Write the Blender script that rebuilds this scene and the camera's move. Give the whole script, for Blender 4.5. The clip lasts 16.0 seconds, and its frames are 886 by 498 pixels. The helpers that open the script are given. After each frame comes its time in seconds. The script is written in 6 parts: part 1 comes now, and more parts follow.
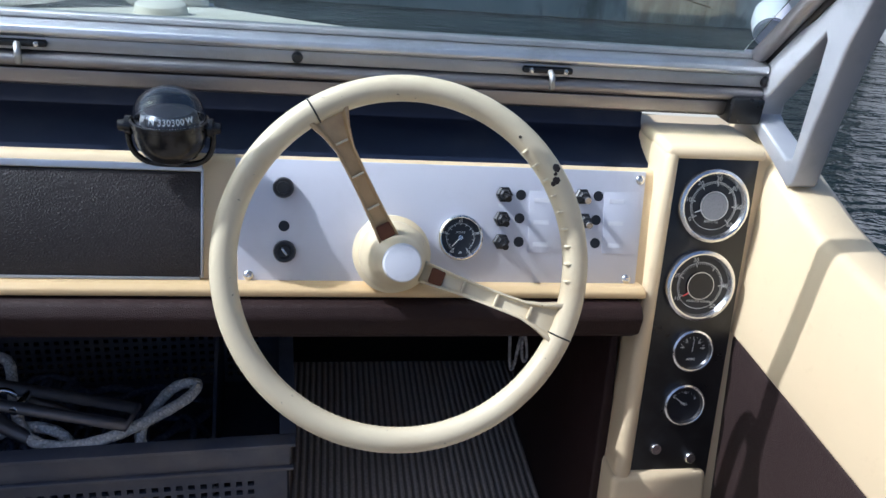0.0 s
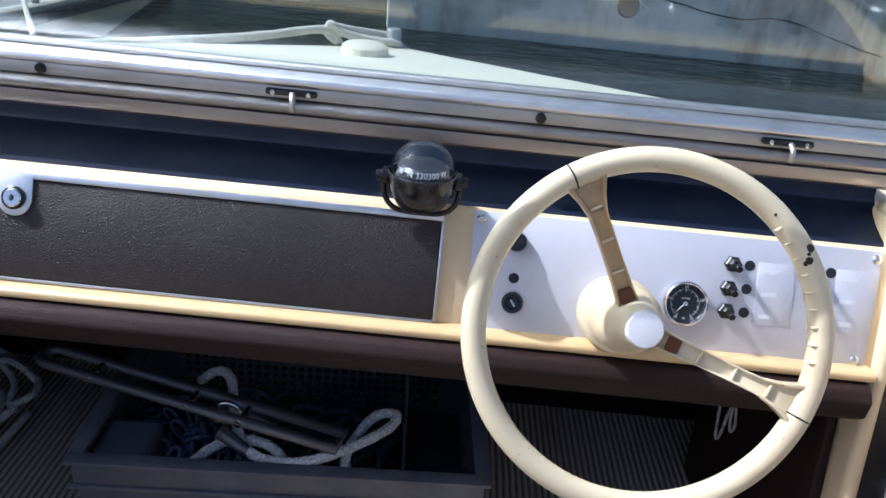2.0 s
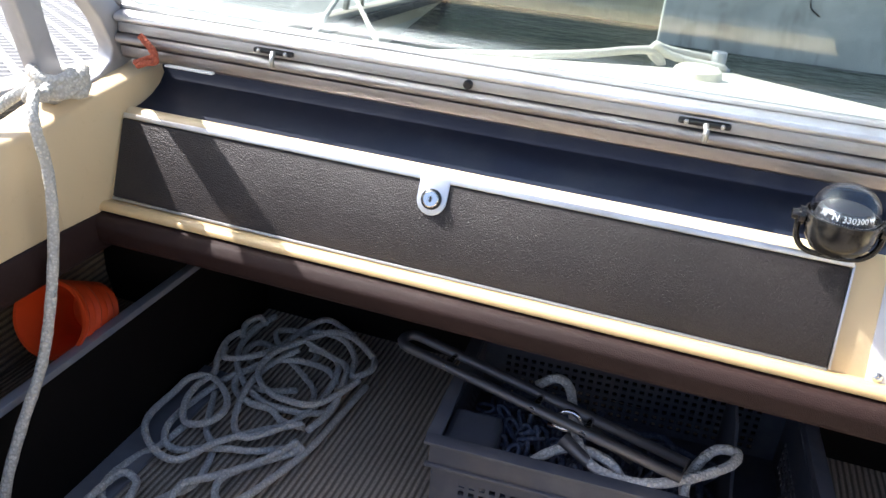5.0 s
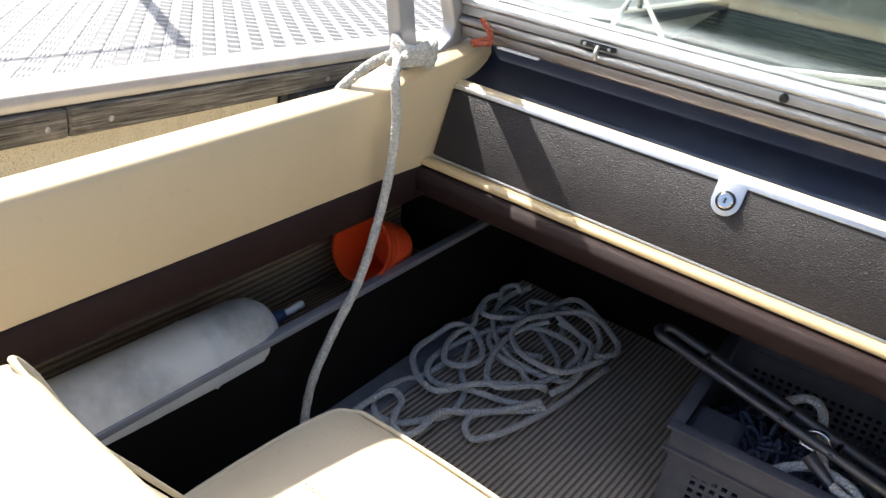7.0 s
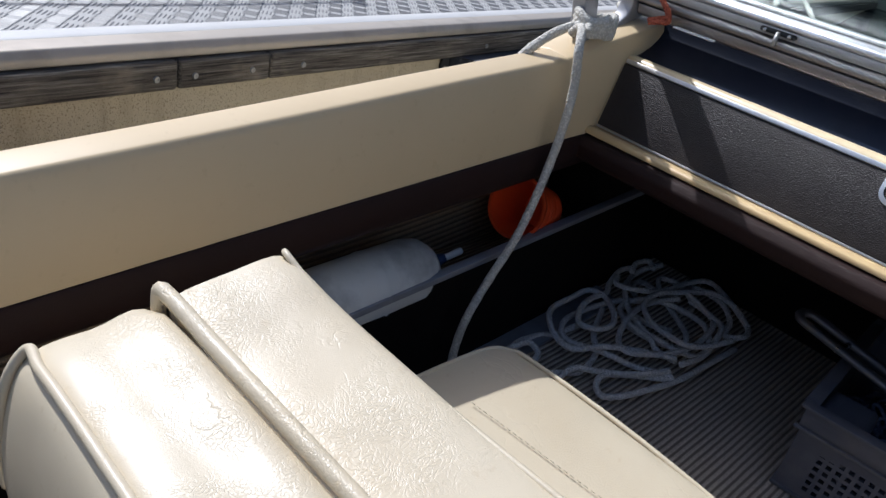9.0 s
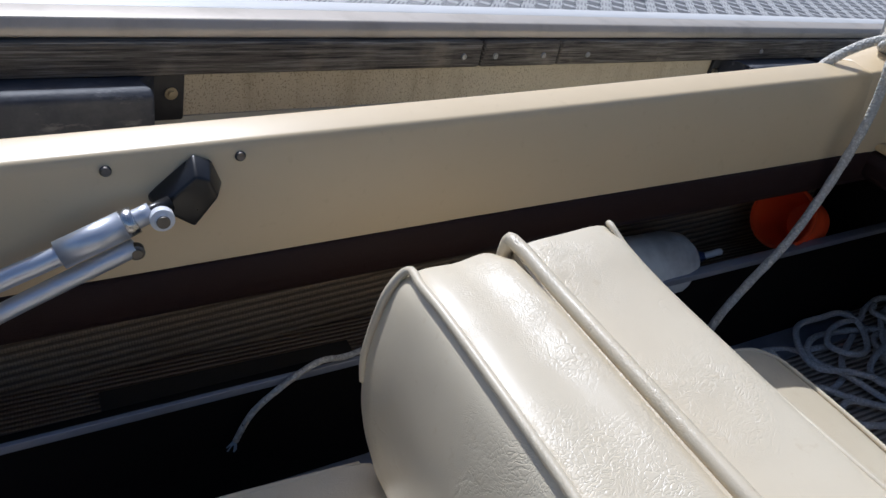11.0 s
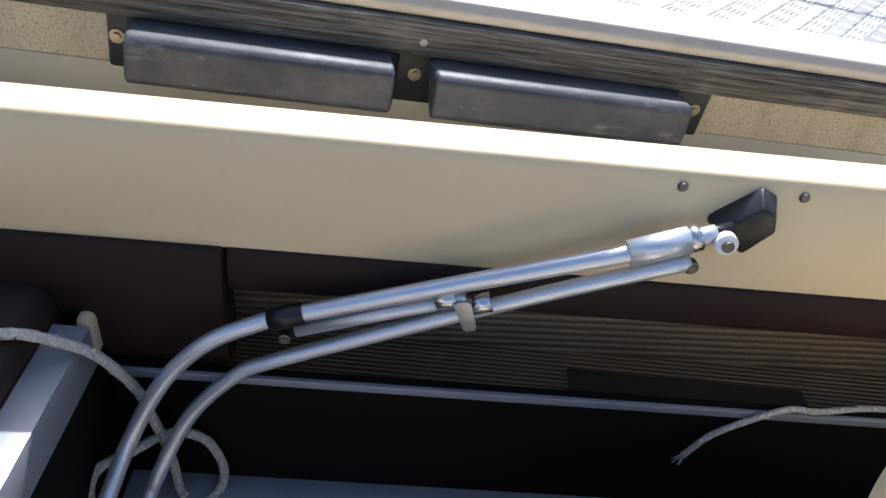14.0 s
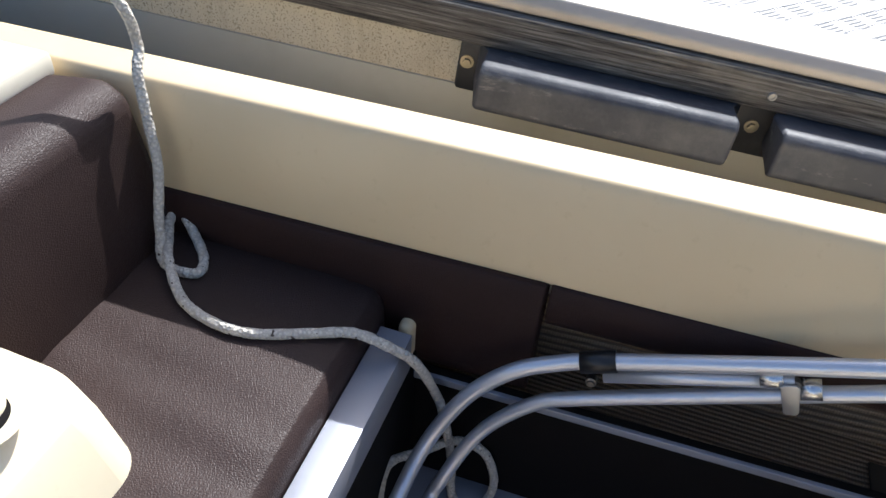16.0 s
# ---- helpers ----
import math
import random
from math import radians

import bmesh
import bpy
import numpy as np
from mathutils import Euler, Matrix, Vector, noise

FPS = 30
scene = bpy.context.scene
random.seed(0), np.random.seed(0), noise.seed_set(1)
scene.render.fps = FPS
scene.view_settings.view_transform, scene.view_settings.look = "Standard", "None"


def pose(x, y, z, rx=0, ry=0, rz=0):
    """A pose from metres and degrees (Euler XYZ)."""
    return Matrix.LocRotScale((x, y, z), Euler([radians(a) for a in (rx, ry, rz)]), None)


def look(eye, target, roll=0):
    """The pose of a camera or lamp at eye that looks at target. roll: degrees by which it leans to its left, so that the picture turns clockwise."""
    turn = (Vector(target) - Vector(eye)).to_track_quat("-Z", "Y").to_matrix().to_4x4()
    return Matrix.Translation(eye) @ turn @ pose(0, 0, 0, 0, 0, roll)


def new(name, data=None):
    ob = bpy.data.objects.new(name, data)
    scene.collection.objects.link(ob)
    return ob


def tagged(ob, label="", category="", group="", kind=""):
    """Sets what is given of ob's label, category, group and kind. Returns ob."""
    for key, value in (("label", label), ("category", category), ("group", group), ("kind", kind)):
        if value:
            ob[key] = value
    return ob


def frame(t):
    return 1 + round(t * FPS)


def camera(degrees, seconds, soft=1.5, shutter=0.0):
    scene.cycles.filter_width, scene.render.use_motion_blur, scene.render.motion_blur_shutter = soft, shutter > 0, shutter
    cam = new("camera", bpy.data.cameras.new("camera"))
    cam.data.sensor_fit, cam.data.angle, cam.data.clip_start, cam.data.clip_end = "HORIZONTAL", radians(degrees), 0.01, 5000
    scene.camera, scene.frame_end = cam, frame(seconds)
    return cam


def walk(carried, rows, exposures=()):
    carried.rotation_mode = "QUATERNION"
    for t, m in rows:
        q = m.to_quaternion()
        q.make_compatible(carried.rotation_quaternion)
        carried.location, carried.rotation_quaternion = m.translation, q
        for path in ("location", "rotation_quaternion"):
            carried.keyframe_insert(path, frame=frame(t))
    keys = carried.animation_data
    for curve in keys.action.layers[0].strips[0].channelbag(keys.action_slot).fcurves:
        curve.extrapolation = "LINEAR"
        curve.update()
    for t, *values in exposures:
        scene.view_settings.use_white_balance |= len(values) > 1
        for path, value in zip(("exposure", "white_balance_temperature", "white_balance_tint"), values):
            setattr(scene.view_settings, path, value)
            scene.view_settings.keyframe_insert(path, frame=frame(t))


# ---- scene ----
cam = camera(59.8, 16.0)
PATH = [
    (0, (0.033, 0.074, 0.95), (0.342, 1.826, 0.036), 5.5),
    (0.5, (0.004, 0.074, 0.959), (0.233, 1.846, 0.06), 5.4),
    (1, (-0.037, 0.074, 0.969), (0.124, 1.859, 0.083), 5.3),
    (1.5, (-0.075, 0.076, 0.978), (0.015, 1.871, 0.101), 5.8),
    (2, (-0.107, 0.07, 0.981), (-0.101, 1.868, 0.105), 5.8),
    (2.5, (-0.148, 0.06, 0.985), (-0.243, 1.861, 0.12), 5.7),
    (3, (-0.173, 0.063, 0.98), (-0.35, 1.85, 0.101), 5.6),
    (3.5, (-0.214, 0.054, 0.981), (-0.475, 1.831, 0.1), 5.4),
    (3.7, (-0.232, 0.048, 0.98), (-0.525, 1.821, 0.101), 5.4),
    (5.8, (-0.347, -0.038, 0.994), (-1.088, 1.578, 0.077), 6.0),
    (6, (-0.347, -0.055, 0.993), (-1.147, 1.531, 0.073), 6.6),
    (6.5, (-0.358, -0.094, 1.002), (-1.266, 1.416, 0.056), 6.5),
    (7, (-0.366, -0.148, 1.006), (-1.373, 1.287, 0.043), 7.2),
    (7.5, (-0.371, -0.185, 1.003), (-1.421, 1.21, 0.027), 7.6),
    (8, (-0.368, -0.215, 1.004), (-1.448, 1.142, 0.008), 7.9),
    (8.2, (-0.373, -0.23, 1.001), (-1.467, 1.111, -0.002), 8.2),
    (10.3, (-0.389, -0.428, 1.013), (-1.727, 0.577, -0.081), 8.9),
    (10.5, (-0.381, -0.439, 1.01), (-1.759, 0.511, -0.086), 8.3),
    (11, (-0.396, -0.474, 1.012), (-1.804, 0.386, -0.118), 9.5),
    (11.5, (-0.4, -0.501, 1.008), (-1.851, 0.235, -0.154), 9.7),
    (12, (-0.396, -0.541, 1.015), (-1.906, 0.051, -0.155), 8.9),
    (12.5, (-0.387, -0.588, 1.021), (-1.918, -0.115, -0.175), 8.6),
    (13, (-0.384, -0.633, 1.027), (-1.948, -0.302, -0.175), 7.7),
    (13.5, (-0.408, -0.675, 1.023), (-1.98, -0.477, -0.198), 7.3),
    (14, (-0.439, -0.735, 1.026), (-2.004, -0.638, -0.215), 8.0),
    (14.5, (-0.462, -0.789, 1.031), (-2.013, -0.79, -0.232), 8.4),
    (15, (-0.466, -0.824, 1.037), (-2.003, -0.934, -0.239), 7.8),
    (15.5, (-0.459, -0.86, 1.047), (-1.96, -1.119, -0.248), 6.5),
    (16, (-0.45, -0.884, 1.068), (-1.906, -1.304, -0.237), 4.6),
]
EXPOSURES = [(0.0, -0.22, 5300, 12), (2.0, 0.17, 5450, 15), (3.0, 0.52, 5680, 15), (3.5, 0.62, 5800, 15), (5.8, 1.3, 6350, 11), (7.0, 0.92, 6400, 10), (8.2, -0.04, 6000, 12), (10.3, -0.50, 5500, 12), (11.5, -0.44, 5500, 12), (12.5, -0.2, 5650, 11), (13.5, 0.55, 5700, 10), (14.0, 0.77, 5800, 10), (15.0, 0.75, 5900, 10), (16.0, 0.75, 5950, 10)]
walk(cam, [(t, look(eye, target, roll)) for t, eye, target, roll in PATH], EXPOSURES)

# ---- world, sun and exposure ----
SUN_WAY = Vector((0.93, -0.08, -1.0)).normalized()
world = bpy.data.worlds.new("sky")
scene.world = world
world.use_nodes = True
wn = world.node_tree.nodes
sky = wn.new("ShaderNodeTexSky")
sky.sky_type = "NISHITA"
sky.sun_disc = False
sky.sun_elevation = math.asin(-SUN_WAY.z)
sky.sun_rotation = math.atan2(-SUN_WAY.x, -SUN_WAY.y)
sky.air_density, sky.dust_density, sky.ozone_density = 1.0, 3.0, 0.6
world.node_tree.links.new(sky.outputs[0], wn["Background"].inputs[0])
wn["Background"].inputs[1].default_value = 0.12
sun = new("sun", bpy.data.lights.new("sun", "SUN"))
sun.data.energy, sun.data.angle, sun.data.color = 5.0, radians(0.53), (1.0, 0.96, 0.90)
sun.matrix_world = look((0, 0, 6), Vector((0, 0, 6)) + SUN_WAY)


# ---- materials ----
class Mat:
    """A small builder for procedural node materials."""

    def __init__(self, name, color, rough=0.5, metal=0.0, spec=0.5):
        self.m = bpy.data.materials.new(name)
        self.m.use_nodes = True
        self.t = self.m.node_tree
        self.b = self.t.nodes["Principled BSDF"]
        self.b.inputs["Base Color"].default_value = (*color, 1)
        self.b.inputs["Roughness"].default_value = rough
        self.b.inputs["Metallic"].default_value = metal
        self.b.inputs["Specular IOR Level"].default_value = spec
        self.color = None
        self.co = self.node("ShaderNodeTexCoord").outputs["Object"]

    def node(self, kind, **props):
        n = self.t.nodes.new(kind)
        for k, v in props.items():
            setattr(n, k, v)
        return n

    def link(self, a, b):
        self.t.links.new(a, b)

    def mapped(self, scale=(1, 1, 1), rot=(0, 0, 0)):
        mp = self.node("ShaderNodeMapping")
        mp.inputs["Scale"].default_value = scale
        mp.inputs["Rotation"].default_value = [radians(a) for a in rot]
        self.link(self.co, mp.inputs[0])
        return mp.outputs[0]

    def noise(self, scale, detail=4, rough=0.6, co=None):
        n = self.node("ShaderNodeTexNoise")
        n.inputs["Scale"].default_value, n.inputs["Detail"].default_value, n.inputs["Roughness"].default_value = scale, detail, rough
        self.link(co or self.co, n.inputs["Vector"])
        return n.outputs["Fac"]

    def voronoi(self, scale, feature="F1", co=None):
        n = self.node("ShaderNodeTexVoronoi", feature=feature)
        n.inputs["Scale"].default_value = scale
        self.link(co or self.co, n.inputs["Vector"])
        return n.outputs["Distance"]

    def wave(self, scale, axis="X", distortion=0.0, co=None):
        n = self.node("ShaderNodeTexWave", bands_direction=axis)
        n.inputs["Scale"].default_value, n.inputs["Distortion"].default_value = scale, distortion
        self.link(co or self.co, n.inputs["Vector"])
        return n.outputs["Fac"]

    def ramp(self, fac, lo, hi):
        n = self.node("ShaderNodeMapRange", clamp=True)
        n.inputs[1].default_value, n.inputs[2].default_value = lo, hi
        self.link(fac, n.inputs[0])
        return n.outputs[0]

    def math(self, op, a, b):
        n = self.node("ShaderNodeMath", operation=op)
        for i, v in enumerate((a, b)):
            if isinstance(v, (int, float)):
                n.inputs[i].default_value = v
            else:
                self.link(v, n.inputs[i])
        return n.outputs[0]

    def tint(self, fac, color, amount=1.0):
        """Blend another colour over the base where fac is high."""
        mx = self.node("ShaderNodeMix", data_type="RGBA")
        if self.color is None:
            mx.inputs["A"].default_value = self.b.inputs["Base Color"].default_value
        else:
            self.link(self.color, mx.inputs["A"])
        mx.inputs["B"].default_value = (*color, 1)
        self.link(self.math("MULTIPLY", fac, amount), mx.inputs["Factor"])
        self.color = mx.outputs["Result"]
        self.link(self.color, self.b.inputs["Base Color"])
        return self

    def roughness(self, fac, lo, hi):
        n = self.node("ShaderNodeMapRange")
        n.inputs[3].default_value, n.inputs[4].default_value = lo, hi
        self.link(fac, n.inputs[0])
        self.link(n.outputs[0], self.b.inputs["Roughness"])
        return self

    def bump(self, fac, depth, strength=1.0):
        n = self.node("ShaderNodeBump")
        n.inputs["Distance"].default_value, n.inputs["Strength"].default_value = depth, strength
        self.link(fac, n.inputs["Height"])
        if self.b.inputs["Normal"].is_linked:
            self.link(self.b.inputs["Normal"].links[0].from_socket, n.inputs["Normal"])
        self.link(n.outputs[0], self.b.inputs["Normal"])
        return self


def gelcoat(name, color, dirt):
    k = Mat(name, color, 0.32)
    k.tint(k.ramp(k.noise(3.0, 5), 0.45, 0.8), dirt, 0.35)
    k.tint(k.ramp(k.noise(60.0, 3), 0.62, 0.75), dirt, 0.3)
    k.roughness(k.noise(9.0), 0.25, 0.5)
    k.bump(k.noise(6.0, 2), 0.002, 0.25)
    return k.m


def vinyl(name, color, dark, grain=420.0, depth=0.0007, rough=(0.34, 0.52), crease=0.0, spec=0.5):
    k = Mat(name, color, 0.45)
    cell = k.voronoi(grain, "DISTANCE_TO_EDGE")
    k.tint(k.ramp(k.noise(5.0, 5), 0.4, 0.75), dark, 0.5)
    k.tint(k.ramp(cell, 0.12, 0.0), dark, 0.4)
    k.roughness(k.noise(14.0), *rough)
    k.bump(k.ramp(cell, 0.0, 0.3), depth, 0.5)
    k.bump(k.noise(18.0, 3), 0.003, 0.35 if not crease else 0.12)
    if crease:
        # soft pulled wrinkles, here and there
        line = k.noise(26.0, 2, 0.5, k.mapped((1.0, 0.35, 0.7), (25, 40, 15)))
        here = k.ramp(k.noise(5.0, 2), 0.42, 0.62)
        k.bump(k.math("MULTIPLY", line, here), crease, 0.5)
    b = k.b.inputs["Specular IOR Level"]
    b.default_value = spec
    return k.m


def metal(name, color, rough=0.3, scratch=(2, 60, 2), stain=(0.35, 0.33, 0.3)):
    k = Mat(name, color, rough, 1.0)
    k.tint(k.ramp(k.noise(11.0, 5), 0.5, 0.75), stain, 0.5)
    k.roughness(k.noise(14.0, 5, 0.7, k.mapped(scratch)), rough - 0.1, rough + 0.18)
    k.bump(k.noise(30.0, 4, 0.7, k.mapped(scratch)), 0.0006, 0.3)
    return k.m


def plain(name, color, rough=0.4, metallic=0.0, dust=(0.3, 0.3, 0.3), amount=0.25, scale=40.0):
    k = Mat(name, color, rough, metallic)
    k.tint(k.ramp(k.noise(scale, 5), 0.5, 0.8), dust, amount)
    k.roughness(k.noise(scale * 0.5), max(rough - 0.12, 0.03), rough + 0.15)
    return k.m


CREAM = gelcoat("cream_gelcoat", (0.71, 0.56, 0.345), (0.58, 0.44, 0.25))
COVER = gelcoat("cream_cover_gelcoat", (0.74, 0.655, 0.47), (0.64, 0.54, 0.36))
DECK = gelcoat("pale_gelcoat", (0.74, 0.69, 0.56), (0.6, 0.53, 0.4))
BROWN = vinyl("brown_vinyl", (0.042, 0.027, 0.0245), (0.020, 0.014, 0.0125), 330.0, 0.0006, (0.42, 0.54), 0.0, 0.2)
GLOVE = vinyl("grained_charcoal_vinyl", (0.046, 0.039, 0.0385), (0.014, 0.012, 0.012), 300.0, 0.0013, (0.46, 0.58), 0.0, 0.28)
RAIL = plain("worn_aluminium_strip", (0.32, 0.335, 0.385), 0.42, 0.35, (0.20, 0.21, 0.235), 0.6, 14.0)
LIP = gelcoat("yellowed_gelcoat", (0.66, 0.47, 0.24), (0.5, 0.33, 0.14))
BROWN_PAD = vinyl("dark_brown_vinyl", (0.030, 0.0145, 0.0125), (0.015, 0.008, 0.007), 420.0, 0.0007, (0.5, 0.65), 0.0, 0.22)


def worn_vinyl(name, color, dark):
    """Old upholstery vinyl: fine leather grain, crackle and short pulled creases where it has been sat on."""
    k = Mat(name, color, 0.4)
    k.tint(k.ramp(k.noise(4.0, 5), 0.4, 0.75), dark, 0.45)
    k.tint(k.ramp(k.noise(55.0, 3), 0.64, 0.72), dark, 0.4)
    k.roughness(k.noise(16.0, 4), 0.27, 0.46)
    warp = k.node("ShaderNodeMix", data_type="RGBA", blend_type="LINEAR_LIGHT")
    warp.inputs["Factor"].default_value = 0.035
    wander = k.node("ShaderNodeTexNoise")
    wander.inputs["Scale"].default_value, wander.inputs["Detail"].default_value = 22.0, 5
    k.link(k.co, wander.inputs["Vector"])
    k.link(k.co, warp.inputs["A"])
    k.link(wander.outputs["Color"], warp.inputs["B"])
    bent = warp.outputs["Result"]
    worn = k.ramp(k.noise(6.0, 3), 0.46, 0.68)
    crackle = k.ramp(k.voronoi(190.0, "DISTANCE_TO_EDGE", bent), 0.0, 0.16)
    fold = k.node("ShaderNodeMapping")
    fold.inputs["Scale"].default_value, fold.inputs["Rotation"].default_value = (0.45, 1.5, 1.0), (0.3, 0.2, 0.6)
    k.link(bent, fold.inputs[0])
    crease = k.ramp(k.voronoi(30.0, "DISTANCE_TO_EDGE", fold.outputs[0]), 0.0, 0.07)
    k.bump(k.noise(900.0, 2), 0.0003, 0.35)
    k.bump(k.math("MULTIPLY", crackle, worn), 0.0008, 0.42)
    k.bump(k.math("MULTIPLY", crease, k.ramp(k.noise(9.0, 2), 0.56, 0.70)), 0.0014, 0.4)
    k.bump(k.noise(7.0, 2), 0.010, 0.25)
    return k.m


SEAT = worn_vinyl("cream_seat_vinyl", (0.67, 0.585, 0.43), (0.56, 0.45, 0.29))
NAVY = plain("navy_paint", (0.008, 0.012, 0.027), 0.46, 0.0, (0.035, 0.04, 0.05), 0.4, 12.0)
BLACK = plain("black_plastic", (0.012, 0.012, 0.013), 0.3, 0.0, (0.06, 0.06, 0.06), 0.3)
RUBBER = plain("black_rubber", (0.022, 0.023, 0.026), 0.5, 0.0, (0.12, 0.12, 0.12), 0.6, 9.0)
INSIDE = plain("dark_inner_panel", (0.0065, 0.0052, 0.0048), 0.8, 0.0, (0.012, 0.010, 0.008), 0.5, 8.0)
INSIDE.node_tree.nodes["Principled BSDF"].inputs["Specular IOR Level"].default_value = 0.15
NAVY.node_tree.nodes["Principled BSDF"].inputs["Specular IOR Level"].default_value = 0.22
ALU = metal("brushed_aluminium", (0.78, 0.78, 0.80), 0.34)
ALU_DULL = metal("weathered_aluminium", (0.5, 0.5, 0.5), 0.48, (20, 3, 20))
FRAME_ALU = metal("anodised_frame", (0.36, 0.335, 0.33), 0.42, (2, 40, 40), (0.25, 0.23, 0.22))
DARK_STEEL = metal("dull_dark_steel", (0.16, 0.15, 0.14), 0.45)
TUBE = plain("satin_aluminium_tube", (0.66, 0.68, 0.73), 0.34, 0.65, (0.45, 0.46, 0.5), 0.35, 30.0)
STEEL = metal("stainless_steel", (0.7, 0.7, 0.7), 0.2)
CHROME = metal("chrome", (0.82, 0.82, 0.83), 0.12)
PANEL = plain("pale_painted_panel", (0.60, 0.60, 0.66), 0.42, 0.3, (0.5, 0.5, 0.54), 0.4, 20.0)
WHITE = plain("white_plastic", (0.78, 0.78, 0.8), 0.4)
ORANGE = plain("orange_plastic", (0.72, 0.07, 0.012), 0.42, 0.0, (0.5, 0.05, 0.01), 0.5, 20.0)


def carpet_mat(name, color, dark, pitch, axis):
    """Ribbed carpet: rows of loops along one direction, pitch metres apart."""
    k = Mat(name, color, 0.95, 0.0, 0.1)
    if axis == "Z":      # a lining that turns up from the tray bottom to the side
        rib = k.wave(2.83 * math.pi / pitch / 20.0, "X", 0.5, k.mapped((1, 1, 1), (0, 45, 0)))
    else:
        rib = k.wave(2 * math.pi / pitch / 20.0, axis, 0.5)
    loop = k.noise(260.0, 3)
    weave = k.wave(2 * math.pi / 0.0042 / 20.0, "Y", 1.5)
    k.tint(k.ramp(rib, 0.62, 0.15), dark, 0.95)
    k.tint(k.ramp(loop, 0.4, 0.7), dark, 0.5)
    k.tint(k.ramp(k.noise(2.5, 4), 0.45, 0.75), (0.09, 0.06, 0.035), 0.35)
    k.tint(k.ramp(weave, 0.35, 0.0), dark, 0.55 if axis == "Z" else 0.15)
    k.bump(rib, 0.004, 0.8)
    k.bump(loop, 0.003, 0.7)
    return k.m


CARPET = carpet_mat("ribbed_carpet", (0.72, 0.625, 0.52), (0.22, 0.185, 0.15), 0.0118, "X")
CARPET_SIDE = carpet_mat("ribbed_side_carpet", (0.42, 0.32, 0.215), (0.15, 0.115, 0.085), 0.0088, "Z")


# ---- mesh helpers ----
def part(name, bm, material, parent=None, label=""):
    me = bpy.data.meshes.new(name)
    bm.to_mesh(me)
    bm.free()
    me.materials.append(material)
    ob = new(name, me)
    if parent is not None:
        ob.parent = parent
    if label:
        ob["label"] = label
    return ob


def thing(name, label, category, at=(0, 0, 0), group="", kind=""):
    ob = new(name)
    ob.location = at
    ob.empty_display_size = 0.05
    return tagged(ob, label, category, group, kind)


def smooth(bm, angle=40):
    for f in bm.faces:
        f.smooth = True
    lim = radians(angle)
    for e in bm.edges:
        if len(e.link_faces) == 2 and e.calc_face_angle(0) > lim:
            e.smooth = False
    return bm


def rounded(bm, width, segments=3, angle=30):
    es = [e for e in bm.edges if len(e.link_faces) == 2 and e.calc_face_angle(0) > radians(angle)]
    if es and width > 0:
        bmesh.ops.bevel(bm, geom=es, offset=width, segments=segments, profile=0.5, affect="EDGES", clamp_overlap=True)
    return smooth(bm)


def box(x0, x1, y0, y1, z0, z1, bevel=0.003, segments=2):
    bm = bmesh.new()
    bmesh.ops.create_cube(bm, size=1)
    for v in bm.verts:
        v.co = Vector(((x0, x1)[v.co.x > 0], (y0, y1)[v.co.y > 0], (z0, z1)[v.co.z > 0]))
    return rounded(bm, bevel, segments)


def prism(profile, a, b, axis="x", bevel=0.003, segments=2, shear=0.0):
    """A closed profile pushed along an axis. Along x the profile is (y, z), along y it is (x, z), along z it is (x, y).
    shear: how far along y the profile slides in x for each metre."""
    bm = bmesh.new()
    ring = []
    for s in (a, b):
        if axis == "x":
            ring.append([bm.verts.new((s, p, q)) for p, q in profile])
        elif axis == "y":
            ring.append([bm.verts.new((p + shear * s, s, q)) for p, q in profile])
        else:
            ring.append([bm.verts.new((p, q, s)) for p, q in profile])
    n = len(profile)
    bm.faces.new(ring[0])
    bm.faces.new(ring[1][::-1])
    for i in range(n):
        j = (i + 1) % n
        bm.faces.new((ring[0][j], ring[0][i], ring[1][i], ring[1][j]))
    bmesh.ops.recalc_face_normals(bm, faces=bm.faces)
    return rounded(bm, bevel, segments)


def curve_points(points, steps=8, closed=False):
    """Catmull-Rom through the points."""
    p = [Vector(q) for q in points]
    out = []
    n = len(p)
    for i in range(n if closed else n - 1):
        a, b, c, d = (p[(i - 1) % n], p[i], p[(i + 1) % n], p[(i + 2) % n]) if closed else (p[max(i - 1, 0)], p[i], p[i + 1], p[min(i + 2, n - 1)])
        for k in range(steps):
            t = k / steps
            out.append(0.5 * (2 * b + (c - a) * t + (2 * a - 5 * b + 4 * c - d) * t * t + (3 * b - a - 3 * c + d) * t ** 3))
    if not closed:
        out.append(p[-1])
    return out


